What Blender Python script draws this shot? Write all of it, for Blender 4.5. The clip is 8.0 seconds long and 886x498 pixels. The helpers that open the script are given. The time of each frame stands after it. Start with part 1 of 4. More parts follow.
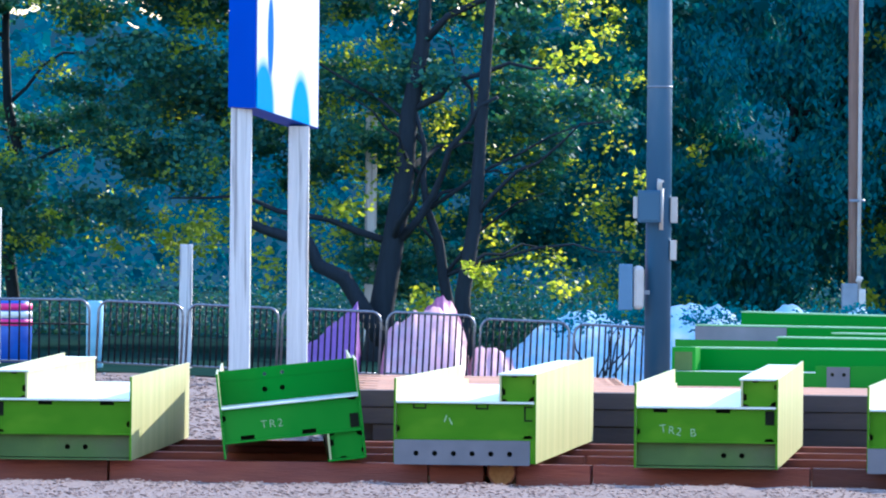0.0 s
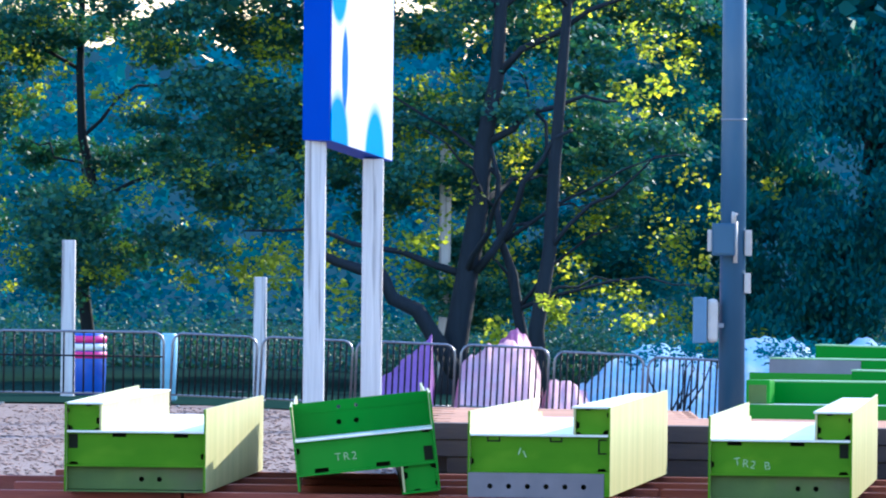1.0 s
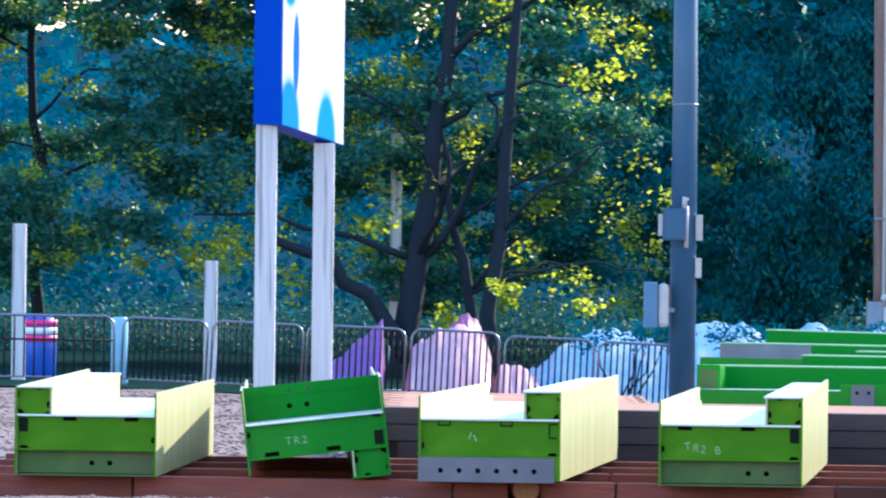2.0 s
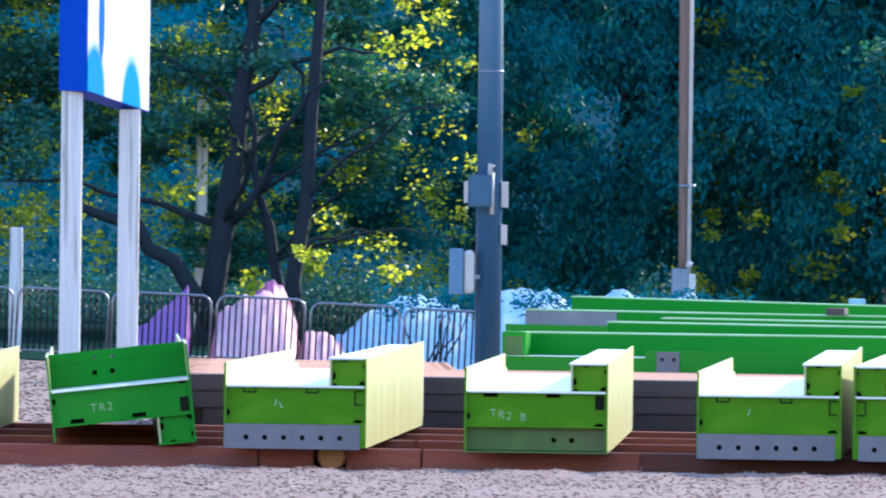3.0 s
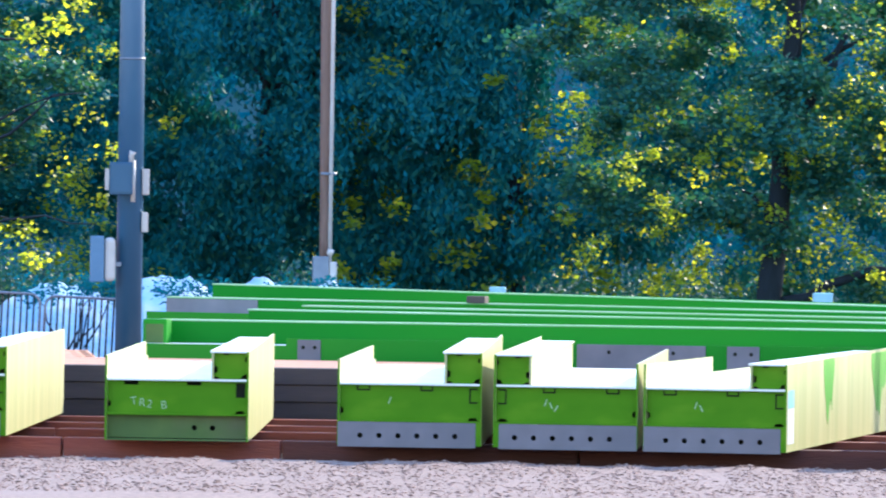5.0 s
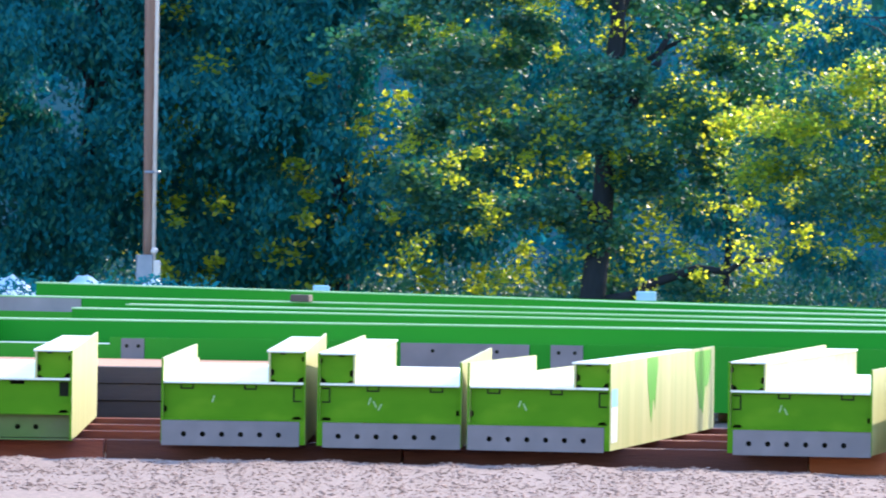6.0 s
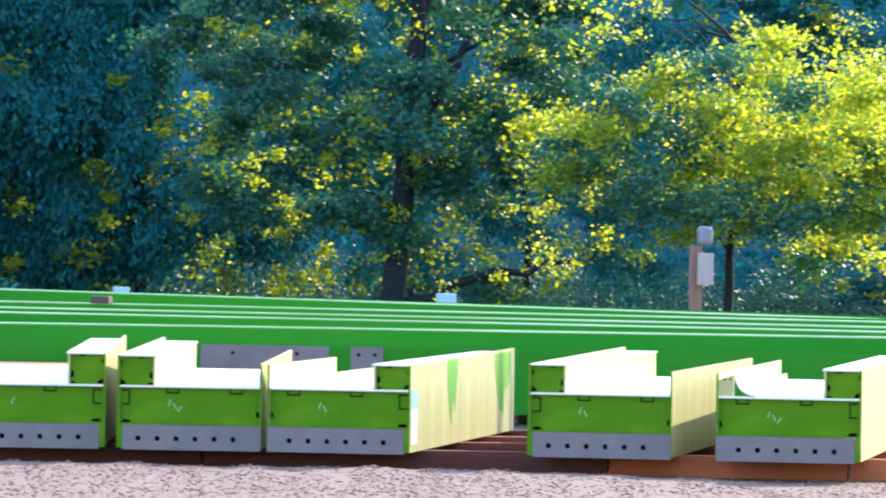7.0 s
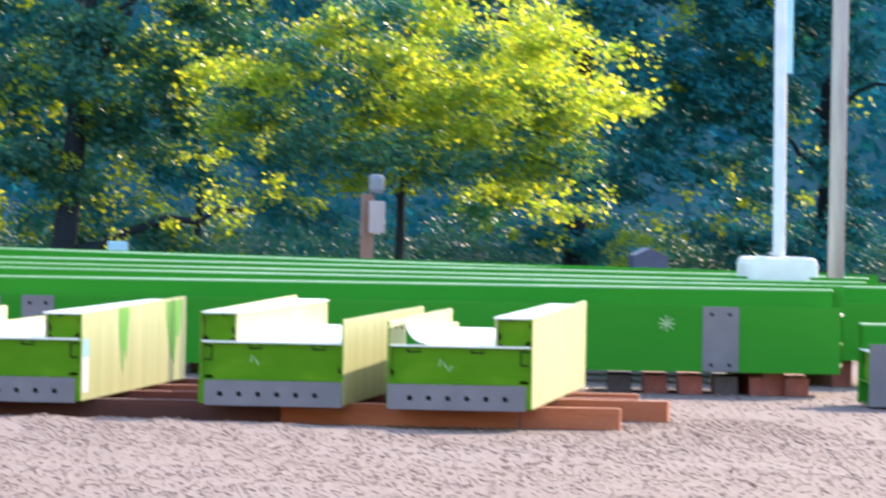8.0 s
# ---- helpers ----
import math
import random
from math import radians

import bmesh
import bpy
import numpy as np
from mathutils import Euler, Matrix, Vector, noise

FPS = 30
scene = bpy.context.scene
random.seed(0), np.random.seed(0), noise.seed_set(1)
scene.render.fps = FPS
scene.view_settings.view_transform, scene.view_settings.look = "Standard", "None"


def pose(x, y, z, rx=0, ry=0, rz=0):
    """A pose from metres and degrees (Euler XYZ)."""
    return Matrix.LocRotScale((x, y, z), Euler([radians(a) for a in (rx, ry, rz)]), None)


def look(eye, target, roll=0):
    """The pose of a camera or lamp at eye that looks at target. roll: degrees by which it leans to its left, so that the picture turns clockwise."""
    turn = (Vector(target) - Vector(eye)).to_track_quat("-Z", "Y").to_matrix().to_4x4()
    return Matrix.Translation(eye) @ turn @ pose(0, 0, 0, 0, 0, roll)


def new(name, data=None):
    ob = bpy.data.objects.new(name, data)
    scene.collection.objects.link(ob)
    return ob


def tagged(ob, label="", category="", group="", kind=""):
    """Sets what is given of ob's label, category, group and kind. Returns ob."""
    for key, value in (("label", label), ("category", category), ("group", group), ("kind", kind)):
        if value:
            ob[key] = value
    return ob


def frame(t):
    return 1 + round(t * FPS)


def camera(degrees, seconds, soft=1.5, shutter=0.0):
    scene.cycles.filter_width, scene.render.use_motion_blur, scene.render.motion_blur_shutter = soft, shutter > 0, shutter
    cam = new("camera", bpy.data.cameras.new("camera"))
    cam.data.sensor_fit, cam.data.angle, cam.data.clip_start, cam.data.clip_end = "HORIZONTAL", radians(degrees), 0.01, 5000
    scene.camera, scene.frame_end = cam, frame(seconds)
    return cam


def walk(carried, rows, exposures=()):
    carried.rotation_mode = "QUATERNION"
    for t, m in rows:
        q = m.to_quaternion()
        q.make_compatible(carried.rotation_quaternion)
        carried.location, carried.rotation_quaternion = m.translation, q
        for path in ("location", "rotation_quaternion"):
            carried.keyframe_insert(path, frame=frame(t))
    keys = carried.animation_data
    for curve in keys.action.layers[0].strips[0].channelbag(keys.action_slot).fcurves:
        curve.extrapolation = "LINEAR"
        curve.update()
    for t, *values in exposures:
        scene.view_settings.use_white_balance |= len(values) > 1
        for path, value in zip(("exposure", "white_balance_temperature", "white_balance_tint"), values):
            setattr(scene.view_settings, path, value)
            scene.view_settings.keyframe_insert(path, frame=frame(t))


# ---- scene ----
EYE = 1.9
cam = camera(8.0, 8.0, 2.0, 0.28)
# seconds, yaw, pitch, lean of a camera that pans where it stands
ROWS = [
    (0.0, 0.0000, -0.0562, 0.5501),
    (0.5, 0.2940, 0.1313, 0.5559),
    (1.0, 0.6732, 0.2340, 0.5878),
    (1.2, 0.7753, 0.2471, 0.6125),
    (2.3, -0.2963, -0.0208, 0.7051),
    (2.5, -0.7211, -0.1041, 0.6944),
    (3.0, -1.5332, -0.1825, 0.7235),
    (3.5, -2.3530, -0.1740, 0.7595),
    (3.7, -2.6962, -0.1463, 0.7674),
    (4.0, -3.2392, -0.2016, 0.7690),
    (4.5, -4.0133, -0.2453, 0.7981),
    (4.7, -4.3148, -0.2455, 0.8180),
    (5.8, -6.0533, -0.2527, 0.8750),
    (6.0, -6.3721, -0.2392, 0.8800),
    (6.5, -7.1944, -0.2293, 0.9500),
    (6.7, -7.5736, -0.2322, 0.9480),
    (7.0, -8.1787, -0.1938, 0.9610),
    (7.3, -8.8360, -0.2072, 0.9789),
    (7.5, -9.4933, -0.2126, 1.0068),
    (7.9, -10.7912, -0.4374, 1.0141),
    (8.0, -11.1563, -0.6123, 1.0379),
]
walk(cam, [(t, pose(0, 0, EYE, 0, 0, yaw) @ pose(0, 0, 0, 90 + pitch) @ pose(0, 0, 0, 0, 0, lean)) for t, yaw, pitch, lean in ROWS],
     exposures=[(0.0, 1.57, 4950, 23), (3.0, 1.57, 5130, 26), (4.5, 1.77, 5230, 26), (6.5, 1.85, 5520, 27), (8.0, 1.74, 5850, 27)])

# ---- sky and sun ----
SUN_ELEVATION, SUN_AZIMUTH = 27.0, 41.0   # azimuth clockwise from +y
world = bpy.data.worlds.new("sky")
scene.world = world
world.use_nodes = True
sky = world.node_tree.nodes.new("ShaderNodeTexSky")
sky.sky_type, sky.sun_disc = "NISHITA", False
sky.sun_elevation, sky.sun_rotation = radians(SUN_ELEVATION), radians(SUN_AZIMUTH)
sky.air_density, sky.dust_density, sky.ozone_density = 1.9, 0.8, 3.5
background = world.node_tree.nodes["Background"]
background.inputs["Strength"].default_value = 0.15
world.node_tree.links.new(sky.outputs["Color"], background.inputs["Color"])
sun = new("sun", bpy.data.lights.new("sun", "SUN"))
sun.data.energy, sun.data.angle, sun.data.color = 3.0, radians(0.6), (1.0, 0.84, 0.50)
sa, se = radians(SUN_AZIMUTH), radians(SUN_ELEVATION)
sun_way = Vector((math.sin(sa) * math.cos(se), math.cos(sa) * math.cos(se), math.sin(se)))
sun.matrix_world = look(sun_way * 80, (0, 0, 0))


# ---- materials ----
def material(name, low, high, rough=0.6, metal=0.0, grain=8.0, spread=0.5, bump=0.1, bump_scale=60.0,
             stain=None, stain_amount=0.0, stain_scale=1.5, stretch=(1, 1, 1), island=0.0, per_object=0.0, spec=0.5, stain_range=(0.48, 0.68)):
    m = bpy.data.materials.new(name)
    m.use_nodes = True
    nt = m.node_tree
    bsdf = nt.nodes["Principled BSDF"]
    tc = nt.nodes.new("ShaderNodeTexCoord")
    mp = nt.nodes.new("ShaderNodeMapping")
    mp.inputs["Scale"].default_value = stretch
    nt.links.new(tc.outputs["Object"], mp.inputs["Vector"])

    def nse(scale, detail=4.0):
        n = nt.nodes.new("ShaderNodeTexNoise")
        n.inputs["Scale"].default_value, n.inputs["Detail"].default_value = scale, detail
        nt.links.new(mp.outputs["Vector"], n.inputs["Vector"])
        return n

    def mix(a, b, fac):
        n = nt.nodes.new("ShaderNodeMix")
        n.data_type = "RGBA"
        for value, socket in ((a, n.inputs[6]), (b, n.inputs[7]), (fac, n.inputs[0])):
            if isinstance(value, tuple):
                socket.default_value = (*value, 1)
            elif isinstance(value, float):
                socket.default_value = value
            else:
                nt.links.new(value, socket)
        return n.outputs[2]

    def ramp(value, lo, hi):
        n = nt.nodes.new("ShaderNodeMapRange")
        n.inputs["From Min"].default_value, n.inputs["From Max"].default_value = lo, hi
        nt.links.new(value, n.inputs["Value"])
        return n.outputs["Result"]

    colour = mix(low, high, ramp(nse(grain).outputs["Fac"], 0.5 - spread / 2, 0.5 + spread / 2))
    if stain:
        n = nt.nodes.new("ShaderNodeMath")
        n.operation = "MULTIPLY"
        n.inputs[1].default_value = stain_amount
        nt.links.new(ramp(nse(stain_scale, 6.0).outputs["Fac"], *stain_range), n.inputs[0])
        colour = mix(colour, stain, n.outputs[0])
    for amount, node, socket in ((island, "ShaderNodeNewGeometry", "Random Per Island"), (per_object, "ShaderNodeObjectInfo", "Random")):
        if amount:
            g = nt.nodes.new(node)
            h = nt.nodes.new("ShaderNodeHueSaturation")
            r = nt.nodes.new("ShaderNodeMapRange")
            r.inputs["To Min"].default_value, r.inputs["To Max"].default_value = 1 - amount, 1 + amount
            nt.links.new(g.outputs[socket], r.inputs["Value"])
            nt.links.new(r.outputs["Result"], h.inputs["Value"])
            nt.links.new(colour, h.inputs["Color"])
            colour = h.outputs["Color"]
    nt.links.new(colour, bsdf.inputs["Base Color"])
    bsdf.inputs["Roughness"].default_value, bsdf.inputs["Metallic"].default_value = rough, metal
    bsdf.inputs["Specular IOR Level"].default_value = spec
    if bump:
        b = nt.nodes.new("ShaderNodeBump")
        b.inputs["Strength"].default_value, b.inputs["Distance"].default_value = bump, 0.02
        nt.links.new(nse(bump_scale).outputs["Fac"], b.inputs["Height"])
        nt.links.new(b.outputs["Normal"], bsdf.inputs["Normal"])
    return m


def leaf_material(name, dark, mid, light, through_light=0.5, glow=(3.0, 2.7, 0.4), spec=0.25, rough=0.55):
    m = bpy.data.materials.new(name)
    m.use_nodes = True
    nt = m.node_tree
    bsdf = nt.nodes["Principled BSDF"]
    g = nt.nodes.new("ShaderNodeNewGeometry")
    r = nt.nodes.new("ShaderNodeValToRGB")
    r.color_ramp.elements[0].color, r.color_ramp.elements[1].color = (*dark, 1), (*light, 1)
    r.color_ramp.elements.new(0.6).color = (*mid, 1)
    nt.links.new(g.outputs["Random Per Island"], r.inputs["Fac"])
    nt.links.new(r.outputs["Color"], bsdf.inputs["Base Color"])
    bsdf.inputs["Roughness"].default_value, bsdf.inputs["Specular IOR Level"].default_value = rough, spec
    t = nt.nodes.new("ShaderNodeBsdfTranslucent")
    h = nt.nodes.new("ShaderNodeMix")
    h.data_type, h.blend_type = "RGBA", "MULTIPLY"
    h.inputs[0].default_value = 1.0
    h.inputs[7].default_value = (*glow, 1)
    nt.links.new(r.outputs["Color"], h.inputs[6])
    nt.links.new(h.outputs[2], t.inputs["Color"])
    mx = nt.nodes.new("ShaderNodeMixShader")
    mx.inputs["Fac"].default_value = through_light
    nt.links.new(bsdf.outputs[0], mx.inputs[1])
    nt.links.new(t.outputs[0], mx.inputs[2])
    nt.links.new(mx.outputs[0], nt.nodes["Material Output"].inputs["Surface"])
    return m


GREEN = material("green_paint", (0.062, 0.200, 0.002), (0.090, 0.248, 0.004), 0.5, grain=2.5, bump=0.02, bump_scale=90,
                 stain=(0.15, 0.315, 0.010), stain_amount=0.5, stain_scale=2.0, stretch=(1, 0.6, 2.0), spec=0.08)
DEEP = material("deep_green_paint", (0.009, 0.165, 0.006), (0.014, 0.215, 0.009), 0.5, grain=1.2, bump=0.02, bump_scale=50,
                stain=(0.03, 0.22, 0.008), stain_amount=0.5, stain_scale=0.8, stretch=(2.0, 0.3, 1.0), spec=0.12)
# dusty side green, paled further by sunlight put into its colour
PALE = material("sunlit_dusty_green_paint", (0.42, 0.42, 0.16), (0.54, 0.52, 0.27), 0.45, grain=2.6, spread=0.35, bump=0.02, bump_scale=80,
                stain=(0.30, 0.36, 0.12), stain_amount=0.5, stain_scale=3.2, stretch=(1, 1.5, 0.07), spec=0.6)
MIDGREEN = material("mid_green_paint", (0.015, 0.205, 0.009), (0.028, 0.255, 0.015), 0.5, grain=1.2, bump=0.02, bump_scale=50,
                    stain=(0.05, 0.27, 0.02), stain_amount=0.5, stain_scale=0.7, stretch=(2.0, 0.3, 1.0), spec=0.12)
GREY = material("grey_primer", (0.148, 0.136, 0.150), (0.195, 0.178, 0.195), 0.6, grain=5, bump=0.05, stain=(0.12, 0.12, 0.14), stain_amount=0.5)
# near-black that paints the shade inside notches, slots and bolt holes
BLACKED = material("shade_black_steel", (0.006, 0.009, 0.005), (0.014, 0.018, 0.009), 0.7, grain=6, spec=0.1)
OLIVE = material("dusty_olive_steel", (0.050, 0.105, 0.012), (0.085, 0.150, 0.022), 0.6, grain=4, stain=(0.12, 0.10, 0.06), stain_amount=0.5)
TIMBER = material("red_brown_timber", (0.21, 0.040, 0.028), (0.34, 0.092, 0.052), 0.75, grain=3, bump=0.3, bump_scale=25,
                  stain=(0.12, 0.04, 0.033), stain_amount=0.6, stain_scale=1.2, stretch=(0.5, 4, 4), per_object=0.22)
# timber beyond the girders, its brighter light put into the orange
ORANGEWOOD = material("lit_orange_timber", (0.36, 0.095, 0.036), (0.50, 0.16, 0.065), 0.75, grain=3, bump=0.3, bump_scale=25,
                      stain=(0.24, 0.08, 0.045), stain_amount=0.5, stain_scale=1.4, stretch=(0.5, 4, 4), per_object=0.12)
# stack's top layer: sunlight put into a lighter tan
TANWOOD = material("sunlit_tan_timber", (0.36, 0.155, 0.075), (0.52, 0.25, 0.13), 0.8, grain=3, bump=0.3, bump_scale=25,
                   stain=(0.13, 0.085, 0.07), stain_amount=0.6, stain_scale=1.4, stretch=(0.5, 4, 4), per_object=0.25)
# red timber darkened to paint the shade under the girders
DARKTIMBER = material("shaded_red_timber", (0.085, 0.022, 0.018), (0.155, 0.044, 0.030), 0.75, grain=3, bump=0.3, bump_scale=25,
                      stain=(0.05, 0.018, 0.016), stain_amount=0.6, stain_scale=1.2, stretch=(0.5, 4, 4), per_object=0.2)
WHITEWOOD = material("white_painted_wood", (0.56, 0.54, 0.54), (0.76, 0.74, 0.73), 0.65, grain=5, bump=0.5, bump_scale=14,
                     stain=(0.24, 0.22, 0.22), stain_amount=0.75, stain_scale=3.0, stretch=(5, 5, 0.16), stain_range=(0.56, 0.66))
GREYWOOD = material("weathered_wood_pole", (0.34, 0.32, 0.33), (0.48, 0.46, 0.46), 0.8, grain=6, bump=0.4, bump_scale=20,
                    stain=(0.2, 0.17, 0.16), stain_amount=0.6, stretch=(5, 5, 0.3))
BROWNWOOD = material("brown_wood_pole", (0.16, 0.10, 0.075), (0.26, 0.17, 0.13), 0.8, grain=6, bump=0.4, bump_scale=20, stretch=(5, 5, 0.3))
STEELPOLE = material("grey_steel_pole", (0.022, 0.086, 0.165), (0.036, 0.112, 0.20), 0.4, metal=0.1, grain=3, bump=0.03,
                     stain=(0.11, 0.14, 0.17), stain_amount=0.4, stretch=(1, 1, 0.3))
BOXGREY = material("grey_electrical_box", (0.15, 0.19, 0.24), (0.22, 0.26, 0.31), 0.45, metal=0.2, grain=5, bump=0.03)
BLUEBOX = material("blue_grey_cabinet", (0.085, 0.19, 0.32), (0.12, 0.24, 0.38), 0.45, metal=0.1, grain=5, bump=0.03)
IVORY = material("ivory_plastic", (0.46, 0.44, 0.41), (0.58, 0.56, 0.52), 0.5, grain=4, bump=0.03)
BLACKPAINT = material("dark_barrier_steel", (0.16, 0.17, 0.20), (0.26, 0.27, 0.30), 0.32, metal=0.8, grain=20, bump=0.05, spec=1.0)
BLACKBAR = material("black_barrier_bar", (0.006, 0.008, 0.012), (0.012, 0.015, 0.02), 0.6, grain=20, bump=0.0, spec=0.15)
SIGNBLUE = material("sign_blue_panel", (0.0, 0.045, 0.40), (0.002, 0.06, 0.48), 0.5, grain=0.8, bump=0.02, spec=0.15)
SIGNWHITE = material("sign_white_face", (0.80, 0.83, 0.85), (0.86, 0.88, 0.90), 0.3, grain=1.5, bump=0.0)
PURPLE = material("purple_tarpaulin", (0.24, 0.07, 0.34), (0.34, 0.12, 0.46), 0.5, grain=3, bump=0.3, bump_scale=8)
MAGENTA = material("magenta_tarpaulin", (0.24, 0.02, 0.12), (0.34, 0.05, 0.19), 0.5, grain=3, bump=0.3, bump_scale=8)
PINK = material("pink_tarpaulin", (0.88, 0.42, 0.45), (0.92, 0.66, 0.66), 0.5, grain=3, bump=0.3, bump_scale=8, stain=(0.62, 0.25, 0.42), stain_amount=0.5)
CYANTARP = material("light_blue_tarpaulin", (0.30, 0.62, 0.86), (0.58, 0.80, 0.92), 0.45, grain=3, bump=0.4, bump_scale=7, stain=(0.75, 0.8, 0.82), stain_amount=0.7, stain_scale=3.0)


def thin_sheet(m, tint, share=0.45):
    """Lets part of the light through, as thin woven plastic does."""
    nt = m.node_tree
    t = nt.nodes.new("ShaderNodeBsdfTranslucent")
    t.inputs["Color"].default_value = (*tint, 1)
    mx = nt.nodes.new("ShaderNodeMixShader")
    mx.inputs["Fac"].default_value = share
    nt.links.new(nt.nodes["Principled BSDF"].outputs[0], mx.inputs[1])
    nt.links.new(t.outputs[0], mx.inputs[2])
    nt.links.new(mx.outputs[0], nt.nodes["Material Output"].inputs["Surface"])


thin_sheet(PURPLE, (0.36, 0.14, 0.50), 0.3)
thin_sheet(PINK, (0.90, 0.55, 0.60), 0.3)
thin_sheet(CYANTARP, (0.45, 0.75, 0.92), 0.3)
DARKBLUE = material("dark_blue_paint", (0.03, 0.045, 0.09), (0.05, 0.07, 0.13), 0.5, grain=5, bump=0.02)
BARRELBLUE = material("blue_plastic", (0.01, 0.06, 0.42), (0.03, 0.12, 0.55), 0.4, grain=4, bump=0.02)
RED = material("red_band", (0.70, 0.015, 0.20), (0.82, 0.04, 0.30), 0.5, grain=6, bump=0.02)
CYANBOX = material("light_blue_plastic", (0.20, 0.48, 0.62), (0.32, 0.58, 0.70), 0.45, grain=5, bump=0.02)
WHITEPLASTIC = material("white_concrete", (0.60, 0.60, 0.60), (0.74, 0.74, 0.74), 0.7, grain=5, bump=0.15)
CHALK = material("white_chalk", (0.20, 0.36, 0.12), (0.42, 0.55, 0.32), 0.9, grain=40, bump=0.0)
BARK = material("tree_bark", (0.005, 0.012, 0.020), (0.012, 0.022, 0.034), 0.9, grain=5, bump=0.6, bump_scale=14, stretch=(3, 3, 0.5))
GRAVEL = material("gravel_ground", (0.115, 0.076, 0.062), (0.25, 0.170, 0.140), 0.95, grain=24, spread=0.4, bump=0.06, bump_scale=30,
                  stain=(0.21, 0.16, 0.15), stain_amount=0.5, stain_scale=0.4)
STONE = material("gravel_stone", (0.235, 0.157, 0.128), (0.40, 0.274, 0.228), 0.95, grain=12, bump=0.0, bump_scale=40, island=0.42, spec=0.2)
# shade, willow and far leaves: blue haze mixed into their colours
LEAF_SHADE = leaf_material("hazed_shade_leaf", (0.022, 0.132, 0.140), (0.034, 0.152, 0.130), (0.082, 0.190, 0.075), 0.2, (1.9, 1.95, 0.7), 0.12, 0.5)
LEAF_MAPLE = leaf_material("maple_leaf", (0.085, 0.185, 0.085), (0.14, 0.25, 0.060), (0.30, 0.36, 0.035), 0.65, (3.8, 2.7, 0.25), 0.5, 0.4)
# sprig leaves: sun falling through gaps painted as bright yellow-green
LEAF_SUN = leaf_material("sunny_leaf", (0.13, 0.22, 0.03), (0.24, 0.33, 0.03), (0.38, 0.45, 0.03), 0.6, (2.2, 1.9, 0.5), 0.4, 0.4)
LEAF_WILLOW = leaf_material("hazed_willow_leaf", (0.014, 0.155, 0.185), (0.018, 0.165, 0.185), (0.050, 0.195, 0.13), 0.14, (1.4, 1.8, 1.45), 0.03)
LEAF_FAR = leaf_material("hazed_far_leaf", (0.014, 0.145, 0.190), (0.016, 0.150, 0.190), (0.020, 0.155, 0.190), 0.12, (1.3, 1.7, 1.6), 0.0)
# the trees' shade is put into this very dark grass colour
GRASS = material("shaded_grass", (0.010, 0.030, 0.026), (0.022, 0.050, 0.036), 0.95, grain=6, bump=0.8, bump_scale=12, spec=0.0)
STREAK = material("clean_green_streak", (0.045, 0.30, 0.004), (0.11, 0.40, 0.012), 0.45, grain=6, bump=0.0, stretch=(1, 3, 0.2))
# timber darkened for shade on the stack's front and under long girders
STACKWOOD = material("shaded_dark_timber", (0.055, 0.038, 0.036), (0.095, 0.064, 0.056), 0.8, grain=3, bump=0.3, bump_scale=25, stretch=(0.5, 4, 4), per_object=0.2)
# green of upward plates whitened: sun and sky glare put into the colour
SUNWHITE = material("sun_white_green_paint", (0.70, 0.74, 0.62), (0.84, 0.85, 0.78), 0.4, grain=3.0, bump=0.02, bump_scale=80,
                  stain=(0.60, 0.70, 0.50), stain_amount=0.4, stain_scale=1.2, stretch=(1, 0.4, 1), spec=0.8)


# long girders' top plates: their sunlit line painted in as pale green
SUNTOP = material("sunlit_pale_green_edge", (0.20, 0.42, 0.16), (0.42, 0.60, 0.36), 0.45, grain=2.0, bump=0.02, stain=(0.08, 0.30, 0.03), stain_amount=0.6, stain_scale=0.9, stretch=(1, 0.3, 1), spec=0.5)


# ---- mesh helpers ----
def box(bm, x0, x1, y0, y1, z0, z1, bevel=0.0):
    vs = [bm.verts.new((x, y, z)) for x in (x0, x1) for y in (y0, y1) for z in (z0, z1)]
    fs = [bm.faces.new([vs[i] for i in q]) for q in ((0, 1, 3, 2), (4, 6, 7, 5), (0, 4, 5, 1), (2, 3, 7, 6), (0, 2, 6, 4), (1, 5, 7, 3))]
    if bevel:
        bmesh.ops.bevel(bm, geom=list({e for f in fs for e in f.edges}), offset=bevel, segments=2, affect="EDGES", profile=0.5)


def solid(x0, x1, y0, y1, z0, z1, bevel=0.0):
    bm = bmesh.new()
    box(bm, x0, x1, y0, y1, z0, z1, bevel)
    return bm


def prism(outline, thickness, axis="y", at=0.0):
    """A flat plate: the outline (u, v) extruded along an axis."""
    bm = bmesh.new()

    def put(u, v, w):
        return {"y": (u, w, v), "x": (w, u, v), "z": (u, v, w)}[axis]
    a = [bm.verts.new(put(u, v, at)) for u, v in outline]
    b = [bm.verts.new(put(u, v, at + thickness)) for u, v in outline]
    bm.faces.new(a), bm.faces.new(b[::-1])
    n = len(outline)
    for i in range(n):
        bm.faces.new((a[i], b[i], b[(i + 1) % n], a[(i + 1) % n]))
    bmesh.ops.recalc_face_normals(bm, faces=bm.faces)
    return bm


